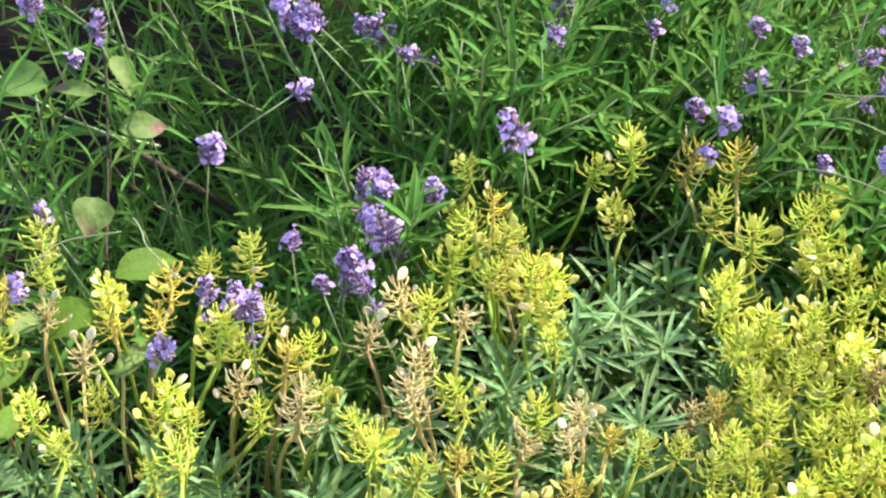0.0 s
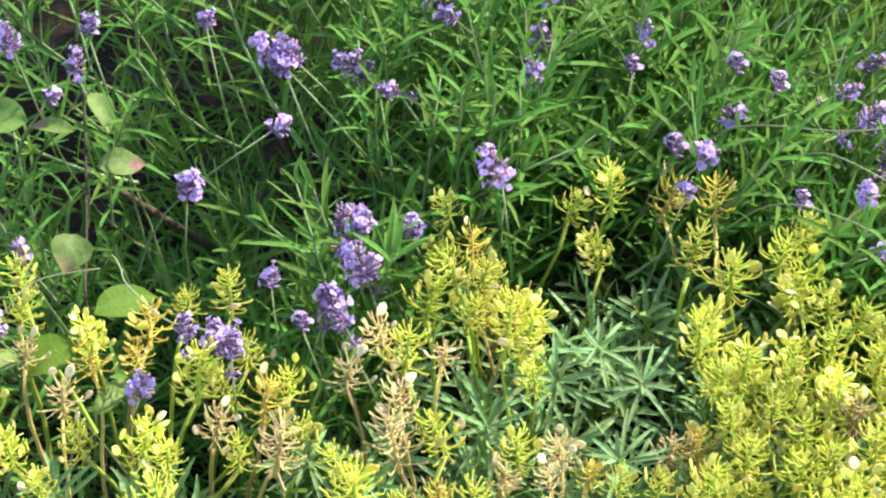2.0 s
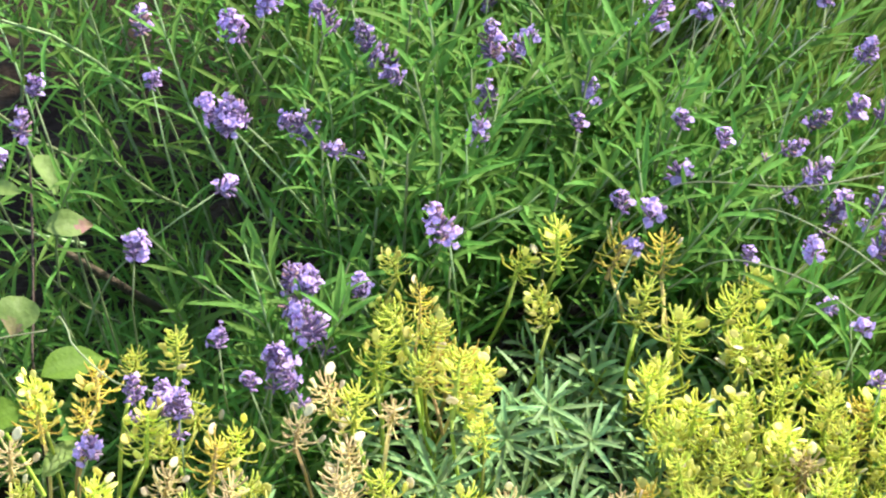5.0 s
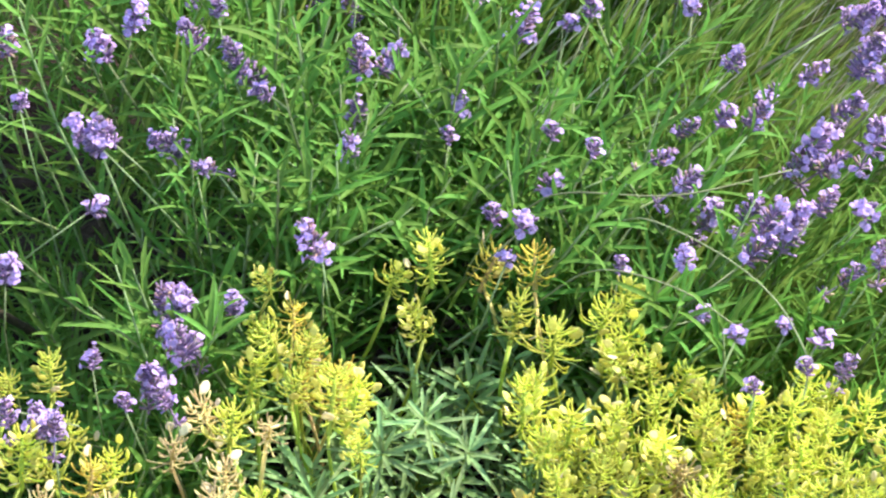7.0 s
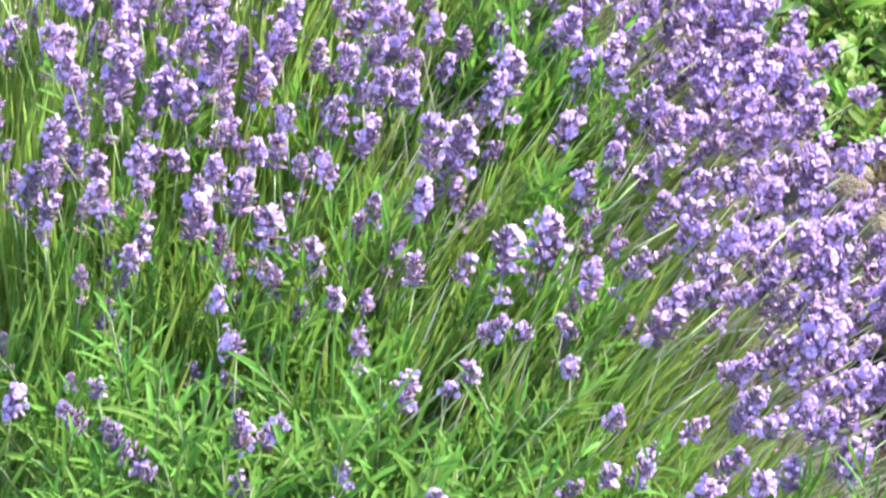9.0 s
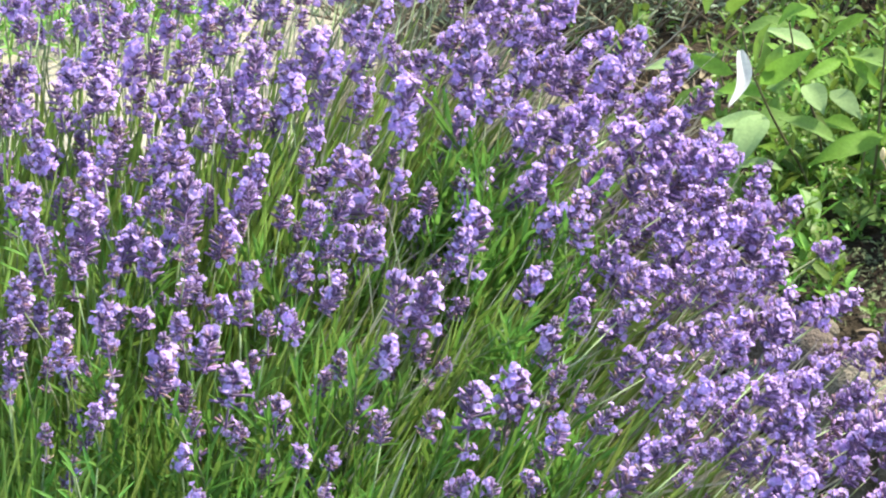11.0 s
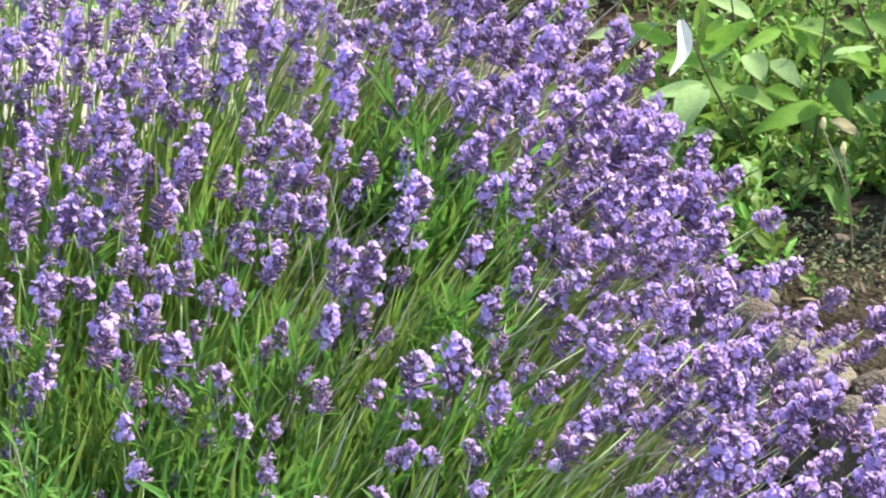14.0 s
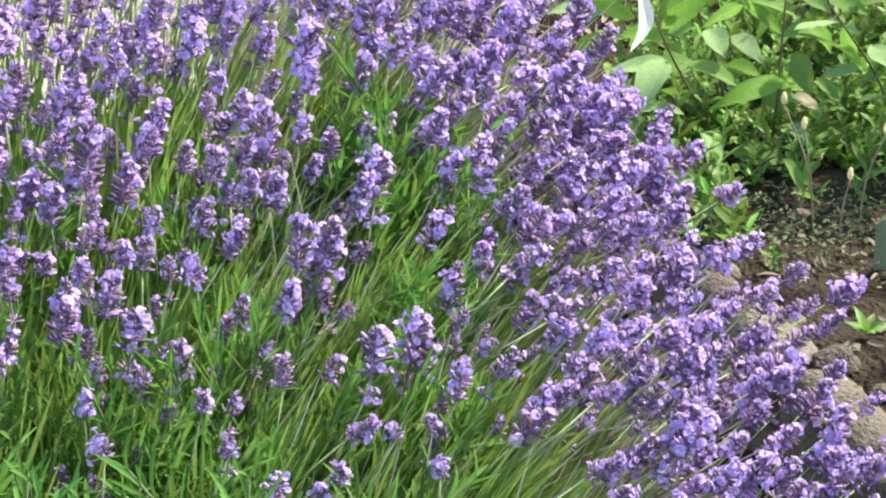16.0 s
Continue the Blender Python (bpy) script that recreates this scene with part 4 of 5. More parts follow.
STARS = [(0.129, 1.802, 0.330), (0.139, 1.712, 0.296), (0.160, 1.779, 0.314), (0.098, 1.791, 0.308), (-0.081, 1.723, 0.288)]
rng = random.Random(77)
more = []
for _ in range(7000):
    x, y = rng.uniform(-0.5, 0.72), rng.uniform(1.45, 1.95)
    if y > tuft_edge(x) - 0.02 or rng.random() > (0.32 if x > 0.43 else 0.9 if x > 0.17 and y < 1.80 else 0.035) or any(abs(x - p[0]) < 0.045 and -0.09 < y - p[1] < 0.05 for p in STARS[:3]):
        continue
    z = canopy(x, y) - rng.uniform(0.01, 0.055)
    if free_of(x, y, z, SEEDHEADS, 0.025) and free_of(x, y, z, more, 0.025):
        more.append((x, y, z, rng.uniform(0.026, 0.046), 0 if x > 0.15 and rng.random() < 0.93 else rng.choice((0, 0, 0, 1, 2))))
    if len(more) >= 400:
        break
TUFTS = [(-0.22, 1.72, "candytuft with golden seed heads and straw-dry stalks"), (0.05, 1.70, "candytuft with grey-green rosettes and pale dry seed heads"),
         (0.32, 1.72, "candytuft crowded with bright yellow-green seed heads"), (0.58, 1.72, "candytuft with yellow-green seed heads on bare stalks")]
near = lambda x: min(range(4), key=lambda k: abs(TUFTS[k][0] - x))
for k, (cx, cy, label) in enumerate(TUFTS):
    heads = [h for h in SEEDHEADS + more if near(h[0]) == k]
    sh, ro = [], []
    for _ in range(240):
        x, y = cx + rng.uniform(-0.16, 0.16), rng.uniform(1.42, 1.98)
        if y < tuft_edge(x) and not bare(x, y):
            sh.append((x, y, canopy(x, y) - rng.uniform(0.08, 0.18)))
            if rng.random() < 0.035:
                ro.append((x, y, canopy(x, y) - rng.uniform(0.07, 0.12)))
    candytuft(cx, cy, label, heads, sh, ro + [p for p in STARS if near(p[0]) == k], 90 + k)


# ---- broad leaves ----
def broad_leaf(b, base, tip, width, normal=(0, -0.35, 1), mat=0, rows=7, droop=0.12, fold=0.18, heart=False, wave=0.0, seed=0):
    """An ovate leaf from base to tip with a sunken midrib, arching over its length."""
    base, tip, normal = Vector(base), Vector(tip), Vector(normal)
    way = tip - base
    ln = way.length
    way.normalize()
    side = way.cross(normal).normalized()
    normal = side.cross(way).normalized()
    verts, faces = [], []
    for i in range(rows + 1):
        s = i / rows
        if heart:
            w = math.sin(math.pi * min(1, 0.22 + 0.78 * s)) ** 0.8
        else:
            w = 3.25 * s ** 0.75 * (1 - s) ** 1.2 if 0 < s < 1 else 0.02
        w = max(w, 0.03) * width * 0.5
        c = base + way * (ln * s) + normal * (droop * ln * 4 * s * (1 - s) * 0.6)
        for u in (-1, -0.5, 0, 0.5, 1):
            ripple = wave * width * math.sin(9 * s + 3 * u + seed)
            verts.append(c + side * (w * u) + normal * (abs(u) * w * fold * 2 + ripple * abs(u)))
    for i in range(rows):
        for j in range(4):
            k = 5 * i + j
            faces.append((k, k + 1, k + 6, k + 5))
    b.add(verts, faces, mat)


BROAD_LEAVES = []
BROAD_LEAVES += [(0.940, 3.713, 0.247, 0.894, 3.662, 0.195, 0.038), (0.948, 3.735, 0.237, 0.861, 3.689, 0.246, 0.020), (0.926, 3.689, 0.301, 0.986, 3.665, 0.350, 0.024), (1.066, 3.809, 0.287, 1.128, 3.821, 0.234, 0.020), (1.062, 3.787, 0.292, 1.001, 3.747, 0.279, 0.017), (1.117, 3.755, 0.192, 1.011, 3.720, 0.171, 0.028), (1.037, 3.704, 0.209, 0.951, 3.654, 0.261, 0.025), (0.966, 3.710, 0.169, 0.908, 3.733, 0.164, 0.018), (0.994, 3.796, 0.175, 1.016, 3.809, 0.120, 0.027), (0.978, 3.652, 0.163, 0.975, 3.609, 0.119, 0.034), (1.027, 3.683, 0.120, 1.103, 3.680, 0.103, 0.032), (1.058, 3.552, 0.160, 1.093, 3.569, 0.093, 0.024), (0.964, 3.763, 0.142, 0.931, 3.711, 0.123, 0.023)]
BROAD_LEAVES += [(0.919, 3.765, 0.152, 0.894, 3.765, 0.113, 0.027), (1.040, 3.751, 0.263, 1.068, 3.707, 0.238, 0.026), (1.006, 3.746, 0.276, 1.014, 3.694, 0.253, 0.030), (1.144, 3.811, 0.244, 1.210, 3.829, 0.244, 0.019), (1.132, 3.757, 0.256, 1.196, 3.724, 0.234, 0.019), (1.132, 3.807, 0.188, 1.167, 3.799, 0.197, 0.019), (1.213, 3.804, 0.250, 1.245, 3.820, 0.181, 0.022), (1.160, 3.751, 0.195, 1.189, 3.728, 0.162, 0.017), (1.217, 3.764, 0.167, 1.259, 3.743, 0.197, 0.017), (1.203, 3.703, 0.173, 1.239, 3.670, 0.188, 0.015), (1.251, 3.794, 0.221, 1.262, 3.738, 0.205, 0.028), (0.890, 3.686, 0.317, 0.823, 3.683, 0.349, 0.018), (0.818, 3.719, 0.267, 0.858, 3.707, 0.291, 0.016)]
BROAD_LEAVES += [(0.720, 3.700, 0.242, 0.758, 3.671, 0.262, 0.020), (0.842, 3.820, 0.170, 0.805, 3.777, 0.145, 0.033), (1.115, 3.718, 0.140, 1.134, 3.676, 0.120, 0.027), (1.175, 3.759, 0.103, 1.228, 3.723, 0.125, 0.020), (1.177, 3.570, 0.124, 1.202, 3.577, 0.101, 0.018), (0.957, 3.725, 0.276, 0.983, 3.715, 0.288, 0.010), (1.109, 3.807, 0.164, 1.117, 3.756, 0.144, 0.020), (0.889, 3.689, 0.206, 0.857, 3.649, 0.245, 0.017), (1.019, 3.737, 0.124, 0.982, 3.733, 0.104, 0.018), (1.053, 3.713, 0.306, 1.024, 3.683, 0.345, 0.017), (1.119, 3.705, 0.328, 1.154, 3.686, 0.309, 0.019), (0.938, 3.686, 0.313, 0.955, 3.689, 0.351, 0.019), (0.999, 3.805, 0.157, 1.071, 3.831, 0.138, 0.022)]
BROAD_LEAVES += [(0.947, 3.783, 0.177, 1.000, 3.809, 0.141, 0.020)]
SHRUB_STEMS = [[(1.03, 3.77, 0.07), (1.02, 3.76, 0.11), (1.006, 3.76, 0.149), (0.98, 3.76, 0.195), (0.953, 3.75, 0.246), (0.929, 3.75, 0.302), (0.919, 3.76, 0.35)], [(1.1, 3.76, 0.07), (1.109, 3.76, 0.152), (1.111, 3.76, 0.199), (1.114, 3.76, 0.278), (1.117, 3.76, 0.36)],
               [(1.053, 3.78, 0.07), (1.032, 3.77, 0.19), (1.017, 3.76, 0.237), (0.997, 3.76, 0.289), (0.982, 3.76, 0.36)], [(1.30, 3.78, 0.07), (1.27, 3.76, 0.142), (1.239, 3.75, 0.203), (1.206, 3.75, 0.252), (1.172, 3.75, 0.302), (1.152, 3.75, 0.35)], [(1.081, 3.75, 0.07), (1.084, 3.75, 0.13), (1.092, 3.75, 0.18)]]
WHITE_BRACT = [(0.902, 3.70, 0.344), (0.908, 3.70, 0.317), (0.905, 3.70, 0.293), (0.888, 3.70, 0.266)]
ARCHING = [[(-0.221, 1.854, 0.365), (-0.215, 1.838, 0.361), (-0.186, 1.807, 0.352), (-0.156, 1.797, 0.349), (-0.119, 1.784, 0.346)], [(0.314, 1.935, 0.408), (0.363, 1.897, 0.397), (0.394, 1.852, 0.385), (0.411, 1.809, 0.363)], [(0.281, 1.889, 0.395), (0.325, 1.868, 0.389), (0.359, 1.847, 0.373)], [(0.147, 1.951, 0.412), (0.24, 1.949, 0.412), (0.331, 1.965, 0.416)], [(0.156, 1.96, 0.415), (0.23, 1.932, 0.407), (0.321, 1.867, 0.388)], [(-0.297, 1.822, 0.357), (-0.279, 1.844, 0.362), (-0.236, 1.854, 0.365)], [(0.251, 1.968, 0.417), (0.331, 1.951, 0.422), (0.421, 1.973, 0.428)]]
WEED_LEAVES = [(-0.267, 2.009, 0.389, -0.306, 2.031, 0.380, 0.014), (-0.258, 2.049, 0.400, -0.241, 2.022, 0.378, 0.020), (-0.249, 1.985, 0.372, -0.213, 2.003, 0.362, 0.024), (-0.260, 1.918, 0.353, -0.268, 1.893, 0.332, 0.033), (-0.243, 1.852, 0.325, -0.198, 1.884, 0.319, 0.029), (-0.258, 1.835, 0.310, -0.296, 1.820, 0.291, 0.034), (-0.313, 2.076, 0.358, -0.360, 2.094, 0.348, 0.033), (-0.325, 1.771, 0.282, -0.308, 1.822, 0.282, 0.019), (-0.321, 1.722, 0.269, -0.312, 1.773, 0.268, 0.019), (-0.240, 1.790, 0.278, -0.220, 1.839, 0.276, 0.018), (-0.320, 1.827, 0.288, -0.303, 1.862, 0.283, 0.021)]
WEED_STEM = [(-0.25, 1.868, 0.305), (-0.254, 1.923, 0.335), (-0.26, 2.001, 0.357), (-0.267, 2.071, 0.376), (-0.274, 2.107, 0.386)]


def smooth_line(pts, n=12):
    """Points along a smooth line through pts."""
    p = [Vector(q) for q in pts]
    p = [p[0] * 2 - p[1]] + p + [p[-1] * 2 - p[-2]]
    out = []
    for i in range(1, len(p) - 2):
        for k in range(n):
            t = k / n
            out.append(0.5 * (2 * p[i] + (p[i + 1] - p[i - 1]) * t + (2 * p[i - 1] - 5 * p[i] + 4 * p[i + 1] - p[i + 2]) * t * t + (3 * p[i] - p[i - 1] - 3 * p[i + 1] + p[i + 2]) * t ** 3))
    out.append(p[-2])
    return out


rng = random.Random(5)
shrub = thing("broad_leaved_shrub", 1.03, 3.78, 0.08, "leafy green shrub with large soft pointed leaves on brown stems", "shrub")
off = Vector(shrub.location)
for line in SHRUB_STEMS:
    b = Build()
    pts = smooth_line([Vector(p) - off for p in line], 6)
    pts[0].z = min(pts[0].z, -0.005)
    thick = 0.0024 if len(line) > 2 else 0.0018
    tube(b, pts, [thick * (1 - 0.5 * i / len(pts)) for i in range(len(pts))], 6)
    part("stem", b, [M_SAGE_STEM], shrub)
for k, (ax, ay, az, bx, by, bz, w) in enumerate(BROAD_LEAVES):
    b = Build()
    a, c = Vector((ax, ay, az)) - off, Vector((bx, by, bz)) - off
    broad_leaf(b, a, a + (c - a) * 1.1, w * 1.3, (rng.gauss(0, 0.5), -0.55 + rng.gauss(0, 0.35), 0.8), 0, 8, rng.uniform(0.05, 0.22), rng.uniform(0.06, 0.24), False, 0.04, k)
    # chosen leaves take the backlit or top-lit tone
    part("leaf", b, [M_SAGE_BACKLIT if k in (2, 3, 4, 5, 19, 24) else M_SAGE_LIT if k in (0, 1, 7, 8, 9, 14, 15, 16, 18) or k % 5 == 3 else M_SAGE], shrub)
for k in range(75):                       # inner leaves
    b = Build()
    a = Vector((rng.uniform(-0.14, 0.36), rng.uniform(0.0, 0.28), rng.uniform(0.02, 0.32)))
    d = Vector((rng.gauss(0, 1), rng.gauss(-0.3, 0.6), rng.gauss(0, 0.5))).normalized() * rng.uniform(0.05, 0.085)
    broad_leaf(b, a, a + d, rng.uniform(0.026, 0.044), (rng.gauss(0, 0.6), -0.4, 0.9), 0, 6, rng.uniform(0.05, 0.2), 0.15, False, 0.03, k)
    part("leaf", b, [rng.choice((M_SAGE, M_SAGE, M_SAGE_LIT, M_SAGE_BACKLIT))], shrub)

b = Build()
broad_leaf(b, Vector((1.110, 3.70, 0.190)) - off, Vector((1.150, 3.68, 0.170)) - off, 0.024, (0.2, -0.6, 0.8), 0, 6, 0.2, 0.1, False, 0.08, 3)
part("leaf", b, [M_STRAW], shrub, "dry straw-coloured leaf")

b = Build()
pts = smooth_line([Vector(p) for p in WHITE_BRACT], 5)
n = len(pts)
verts, faces = [], []
for i, p in enumerate(pts):
    s = i / (n - 1)
    w = 0.0105 * (max(0.02, math.sin(math.pi * (0.035 + 0.965 * s))) ** 0.55 * (1.12 - 0.35 * s) if s < 1 else 0.02)
    for u in (-1, -0.5, 0, 0.5, 1):
        verts.append(p + Vector((w * u, 0.35 * w * u * u - 0.004 * math.sin(3 * s), 0.15 * w * u)))
for i in range(n - 1):
    for j in range(4):
        faces.append((5 * i + j, 5 * i + j + 1, 5 * i + j + 6, 5 * i + j + 5))
b.add(verts, faces)
me_b = b.mesh("white_leaf", [M_WHITE])
child("white_leaf", me_b, shrub, Matrix.Translation(-off), "one curled hanging leaf bleached white")

# a second shrub beside it, added mostly out of view to shade the soil
rng = random.Random(15)
shrub = thing("broad_leaved_shrub", 1.39, 3.63, 0.08, "leafy green shrub added beside a similar one to shade the soil", "shrub")
for k in range(16):
    a = k * 2.4
    top = Vector((0.15 * math.cos(a) + rng.gauss(0, 0.03), 0.13 * math.sin(a), rng.uniform(0.22, 0.40)))
    b = Build()
    pts = smooth_line([Vector((0.02 * math.cos(a), 0.02 * math.sin(a), -0.01)), top * 0.5 + Vector((0, 0, 0.02)), top], 5)
    tube(b, pts, [0.0024 * (1 - 0.5 * i / len(pts)) for i in range(len(pts))], 6)
    part("stem", b, [M_SAGE_STEM], shrub)
    for j in range(9):
        p = pts[min(len(pts) - 1, 2 + j)]
        t = rng.random() * 6.28
        d = Vector((math.cos(t), math.sin(t), rng.uniform(-0.3, 0.5))).normalized() * rng.uniform(0.06, 0.095)
        b = Build()
        broad_leaf(b, p, p + d, rng.uniform(0.018, 0.028), (rng.gauss(0, 0.3), -0.4, 0.9), 0, 6, rng.uniform(0.05, 0.2), 0.15, False, 0.03, j)
        part("leaf", b, [M_SAGE], shrub)

# low green cover, twiggy and grey plants, litter
def clump(name, x, y, z, label, category, count, spread, height, leaf, width, mats, seed, up=0.8, kind="stuff", twig=0):
    rg = random.Random(seed)
    ob = thing(name, x, y, z, label, category)
    b = Build()
    for _ in range(count):
        p = Vector((rg.gauss(0, spread[0]), rg.gauss(0, spread[1]), height * rg.random() ** 0.7))
        d = Vector((rg.gauss(0, 1), rg.gauss(-0.2, 1), up + rg.gauss(0, 0.4))).normalized()
        ln = leaf * rg.uniform(0.6, 1.3)
        blade(b, p, d, Vector((rg.gauss(0, 0.5), -0.4 + rg.gauss(0, 0.4), 1)), ln, width * rg.uniform(0.7, 1.3), rg.uniform(0, 0.4))
    part("foliage", b, [mats[0]], ob, "", kind)
    if twig:
        b = Build()
        for _ in range(twig):
            p = Vector((rg.gauss(0, spread[0]), rg.gauss(0, spread[1]), 0))
            d = Vector((rg.gauss(0, 0.8), rg.gauss(-0.2, 0.6), 0.7)).normalized()
            q = d.cross(Vector((rg.gauss(0, 1), rg.gauss(0, 1), 1))).normalized() * 0.02
            h = height * rg.uniform(0.5, 1.2)
            tube(b, [p, p + d * h * 0.5 + q, p + d * h, p + d * h * 1.4 - q], [0.0028, 0.0022, 0.0016, 0.0008], 4)
        part("twig_mass", b, [mats[1]], ob, "", kind)
    return ob


COVER_KINDS = [shoot_mesh(800 + k, 0.06 + 0.012 * k, 5 + k % 2, 0.022 + 0.003 * k, 0.011 + 0.0012 * (k % 3), [(M_COVER, M_COVER, M_SAGE)[k % 3], M_COVER], 1.1, curl=(-0.1, 0.45)) for k in range(6)]
rng = random.Random(19)
for k, (x, y, n, sx) in enumerate([(1.24, 3.80, 150, 0.08), (1.28, 4.02, 190, 0.13), (1.16, 4.06, 150, 0.09), (1.55, 4.1, 60, 0.14), (0.955, 3.56, 22, 0.030), (1.45, 3.85, 60, 0.10), (1.25, 4.45, 80, 0.16), (1.04, 3.86, 70, 0.05), (0.92, 3.70, 14, 0.025)]):
    ob = thing("ground_cover_plant", x, y, 0.085, "low bright green leafy ground cover on soil", "ground cover", "ground cover clumps")
    for _ in range(n):
        axis = Vector((rng.gauss(0, 0.35), rng.gauss(-0.1, 0.35), 1))
        m = Matrix.Translation((rng.gauss(0, sx), rng.gauss(0, 0.10), -0.005)) @ basis(axis, rng.random() * 6.28).to_4x4() @ Matrix.Scale(rng.uniform(0.5, 1.05), 4)
        child("leafy_stem", COVER_KINDS[rng.randrange(6)], ob, m)
for k, (x, y, n) in enumerate([(0.86, 4.62, 1500), (1.05, 4.72, 1300), (1.42, 4.75, 1300), (1.75, 4.6, 1000), (0.62, 4.75, 900)]):
    clump("grey_shrub", x, y, 0.05, "low twiggy shrub with fine grey-green leaves", "shrub", n, (0.12, 0.10), 0.20, 0.030, 0.005, [M_GREY, M_TWIG], 720 + k, 0.9, "stuff", 60)
clump("twig_tangle", 0.94, 4.30, 0.08, "tangle of bare brown twigs over dark soil", "twigs", 40, (0.07, 0.05), 0.05, 0.03, 0.008, [M_TWIG, M_TWIG], 741, 0.3, "stuff", 60)
clump("grass_tuft", 0.10, 5.0, 0.0, "bright green grass tuft at the path", "grass", 500, (0.16, 0.12), 0.04, 0.09, 0.006, [M_COVER], 742, 1.2)
clump("grass_tuft", 0.55, 5.5, 0.0, "bright green grass tuft at the path", "grass", 700, (0.2, 0.2), 0.05, 0.09, 0.006, [M_COVER], 743, 1.2)

for k, (x, y) in enumerate([(1.06, 3.42), (1.15, 3.52), (1.00, 3.55), (1.22, 3.38)]):
    clump("ground_cover_plant", x, y, 0.088, "sparse low olive-green seedlings and moss on soil", "ground cover", 320, (0.055, 0.05), 0.014, 0.009, 0.0034, [M_MOSS], 760 + k, 0.5)

# seedling, litter, pebbles and a plant label on the raised soil
seedling = thing("seedling", 1.045, 3.13, 0.09, "small yellow-green seedling on bare soil", "seedling")
b = Build()
for k in range(8):
    a = k * 2.4
    broad_leaf(b, (0, 0, 0.012), (0.028 * math.cos(a), 0.028 * math.sin(a), 0.018 + 0.003 * k), 0.013, (0, -0.3, 1), 0, 5, 0.15, 0.12)
part("leaves", b, [M_COVER], seedling, "", "stuff")
rg = random.Random(31)
for k in range(14):
    x, y = rg.uniform(0.93, 1.2), rg.uniform(2.85, 3.55)
    r = rg.uniform(0.006, 0.016)
    bm = bmesh.new()
    bmesh.ops.create_icosphere(bm, subdivisions=2, radius=r)
    for v in bm.verts:
        v.co += noise.noise_vector(v.co * 90 + Vector((k * 3, 0, 0))) * r * 0.4
        v.co.z *= 0.65
    me = bpy.data.meshes.new("pebble")
    bm.to_mesh(me)
    bm.free()
    me.materials.append(M_KERB)
    ob = new("pebble", me)
    ob.location = (x, y, 0.088 + r * 0.3)
    tagged(ob, "small rounded grey-brown pebble lying on soil", "pebble", "pebbles on the soil")
for k, (x, y, r) in enumerate([(0.960, 3.17, 0.022), (0.985, 3.055, 0.026), (0.925, 3.34, 0.020)]):
    bm = bmesh.new()
    bmesh.ops.create_icosphere(bm, subdivisions=3, radius=r)
    for v in bm.verts:
        v.co += noise.noise_vector(v.co * 40 + Vector((k * 5, 1, 0))) * r * 0.35 + noise.noise_vector(v.co * 140) * r * 0.08
        v.co.z *= 0.7
    me = bpy.data.meshes.new("lump")
    bm.to_mesh(me)
    bm.free()
    me.materials.append(M_KERB)
    ob = new("stone", me)
    ob.location = (x, y, 0.092 + r * 0.45)
    tagged(ob, "rounded pale stone lying behind the edging", "stone", "loose stones by the edging")
litter = thing("leaf_litter", 1.1, 3.35, 0.09, "dry brown fallen leaves and bits on soil", "leaf litter", kind="stuff")
b = Build()
for k in range(170):
    p = Vector((rg.uniform(-0.22, 0.5), rg.uniform(-0.55, 0.10), 0.006 + 0.01 * rg.random()))
    a = rg.random() * 6.28
    d = Vector((math.cos(a), math.sin(a), rg.uniform(-0.1, 0.4)))
    blade(b, p, d, Vector((rg.gauss(0, 0.4), rg.gauss(0, 0.4), 1)), rg.uniform(0.008, 0.028), rg.uniform(0.003, 0.009), rg.uniform(-0.3, 0.4))
part("dry_leaves", b, [M_TWIG], litter, "", "stuff")
litter = thing("leaf_litter", 1.22, 3.9, 0.09, "pale straw-coloured fallen leaves among low plants", "leaf litter", kind="stuff")
b = Build()
for k in range(900):
    p = Vector((rg.gauss(0.0, 0.11), rg.gauss(0.0, 0.13), 0.006 + 0.04 * rg.random() ** 2))
    a = rg.random() * 6.28
    d = Vector((math.cos(a), math.sin(a), rg.uniform(-0.1, 0.5)))
    blade(b, p, d, Vector((rg.gauss(0, 0.4), rg.gauss(-0.2, 0.4), 1)), rg.uniform(0.010, 0.028), rg.uniform(0.0015, 0.0045), rg.uniform(-0.3, 0.4))
part("dry_leaves", b, [M_STRAW], litter, "", "stuff")
for k, (x, y, h, lean) in enumerate([(1.078, 3.46, 0.150, -0.02), (1.106, 3.44, 0.085, 0.01), (1.092, 3.50, 0.17, -0.05), (1.150, 3.50, 0.12, 0.03)]):
    stalk = thing("dry_seed_stalk", x, y, 0.085, "thin pale dry stalk ending in a cream seed pod", "dry stalk", "dry seed stalks")
    b = Build()
    pts = smooth_line([Vector((0, 0, -0.01)), Vector((lean * 0.3, 0.004, h * 0.5)), Vector((lean, 0, h))], 6)
    tube(b, pts, [0.0013] * len(pts), 5)
    part("stem", b, [M_STRAW], stalk)
    b = Build()
    tube(b, [pts[-1] + Vector((0, 0, z)) for z in (0, 0.003, 0.009, 0.014, 0.017)], [0.0013, 0.0036, 0.0042, 0.0028, 0.0008], 7)
    part("seed_pod", b, [M_IB_CREAM], stalk, "cream oval pod")
label_stake = thing("plant_label", 1.125, 3.33, 0.08, "grey weathered upright plant label stake", "label")
b = Build()
w, t, h = 0.008, 0.0012, 0.075
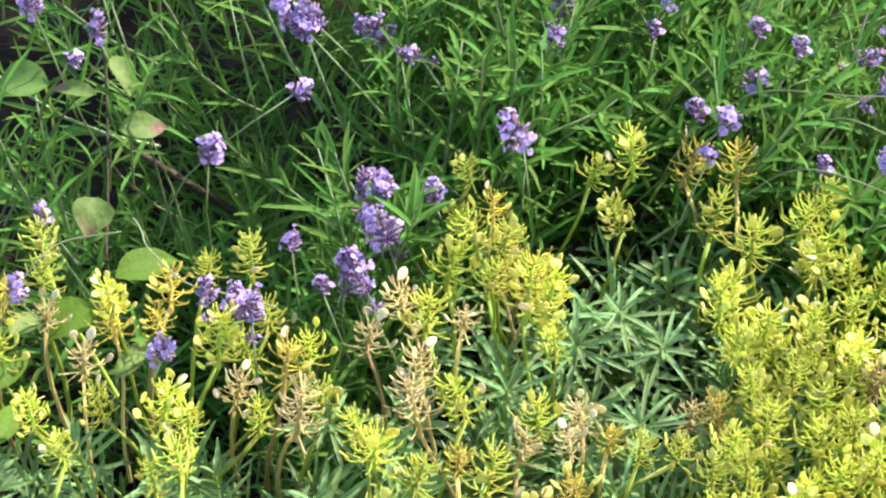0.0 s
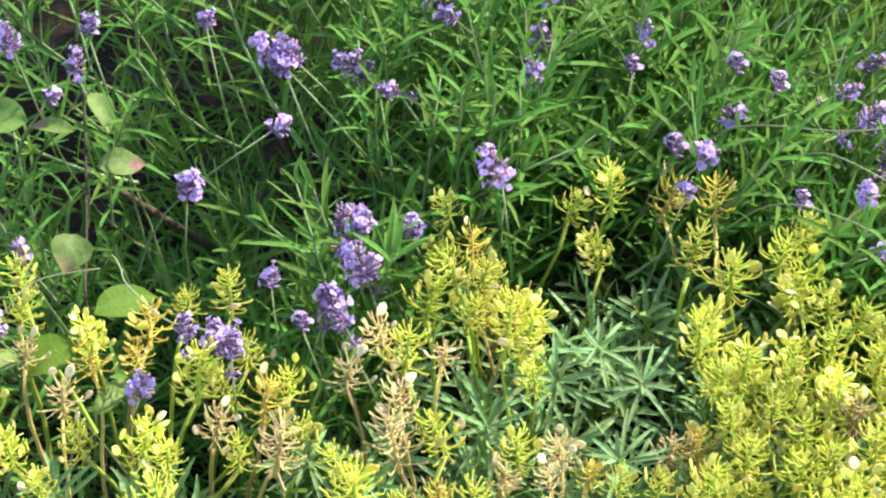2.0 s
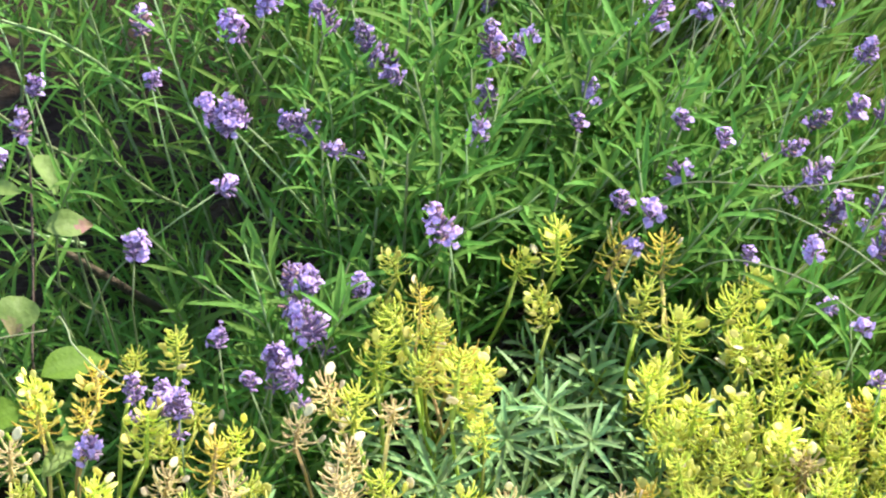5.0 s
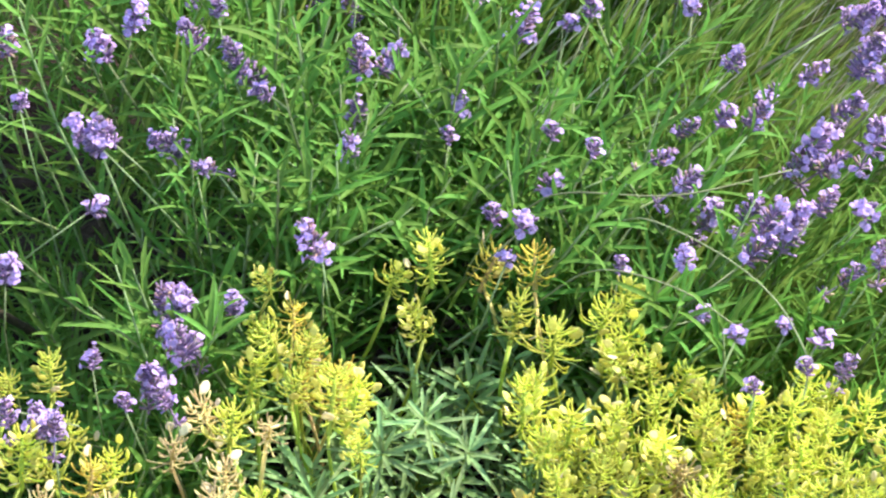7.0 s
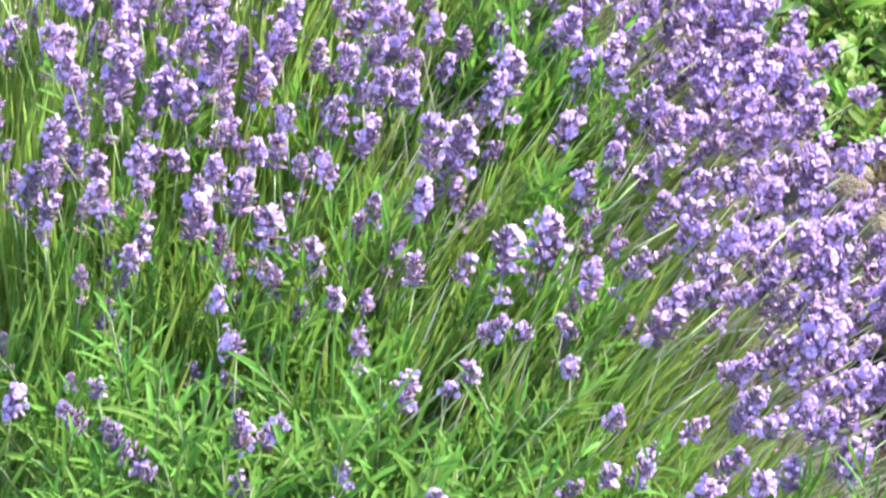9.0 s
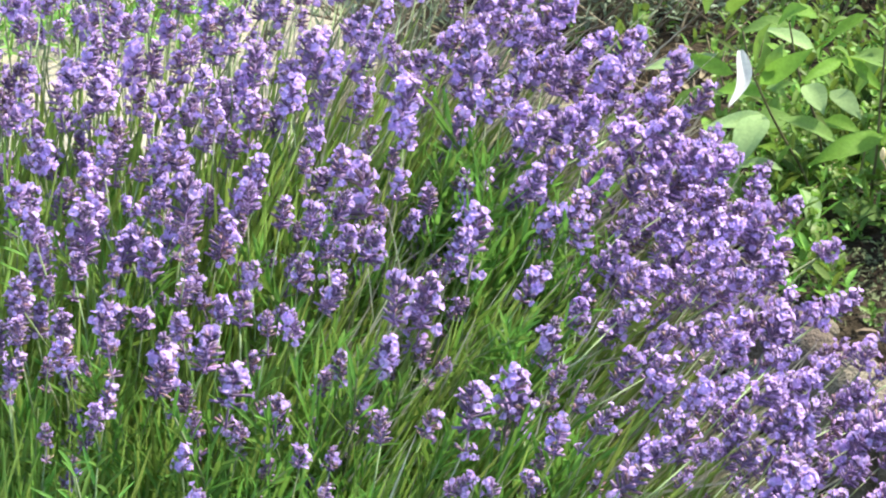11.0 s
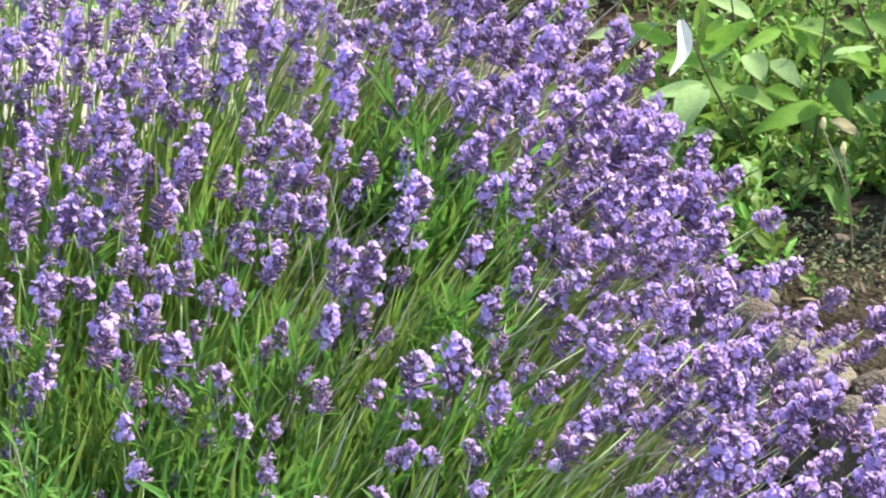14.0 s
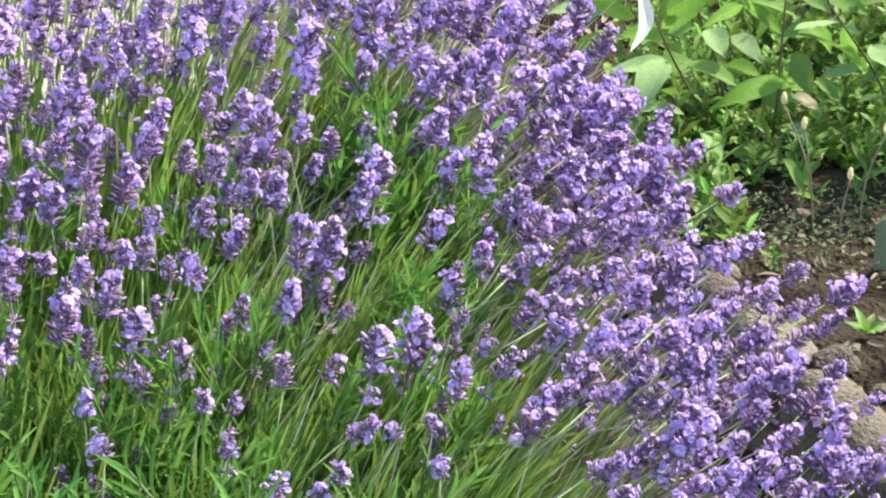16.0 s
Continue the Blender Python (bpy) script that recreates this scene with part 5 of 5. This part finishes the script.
b.add([(-w, -t, -0.01), (w, -t, -0.01), (w, t, -0.01), (-w, t, -0.01), (-w, -t, h), (w, -t, h), (w, t, h), (-w, t, h), (0, -t, h + 0.006), (0, t, h + 0.006)],
      [(0, 1, 5, 8, 4), (2, 3, 7, 9, 6), (1, 2, 6, 5), (3, 0, 4, 7), (4, 8, 9, 7), (8, 5, 6, 9)])
part("stake", b, [M_GREY], label_stake, smooth=False)

# ---- weed among the lavender, and long arching grass stems ----
weed = thing("broad_leaved_weed", -0.26, 2.0, 0.0, "weed with green heart-shaped leaves flushed pink-brown", "weed")
off = Vector(weed.location)
b = Build()
line = smooth_line([Vector((-0.255, 1.98, 0.0))] + [Vector(p) for p in WEED_STEM], 6)
tube(b, [p - off for p in line], [0.0011] * len(line), 5)
part("stem", b, [M_WOOD], weed)
for k, (ax, ay, az, bx, by, bz, w) in enumerate(WEED_LEAVES):
    b = Build()
    broad_leaf(b, Vector((ax, ay, az)) - off, Vector((bx, by, bz)) - off, w * 1.1, (0.1 + 0.3 * math.sin(k), -0.55, 0.8), 0, 9, 0.16, 0.2, False, 0.05, k)
    if k in (0, 2, 3):                     # a pink-brown flush towards the tip
        for i in range(len(b.f)):
            row, column = divmod(i, 4)
            b.m[i] = 1 if row > 6 or (row == 6 and column in (1, 2, 3)) or (row == 5 and column == 2) else 0
    # four of the lower leaves are a more saturated yellow-green
    part("leaf", b, [M_WEED_YELLOW if k in (4, 5, 7, 8) else M_SAGE if k == 6 else M_WEED, M_WEED_FLUSH], weed)
for line in ARCHING[:3] + ARCHING[5:]:
    p0 = Vector(line[0])
    ob = thing("arching_stem", p0.x, p0.y, 0.0, "long thin pale bare stem arching through the plants", "stem", "arching bare stems")
    pts = smooth_line(line, 8)
    d = (Vector(line[0]) - Vector(line[1])).normalized()
    pts = smooth_line([p0 + d * 0.06 + Vector((0, 0.02, -0.06)), p0 + d * 0.03 + Vector((0, 0.01, -0.02))] + [Vector(q) for q in line], 6)
    b = Build()
    off = Vector(ob.location)
    tube(b, [p - off for p in pts], [0.0007] * len(pts), 5)
    part("stem", b, [M_PALE], ob)
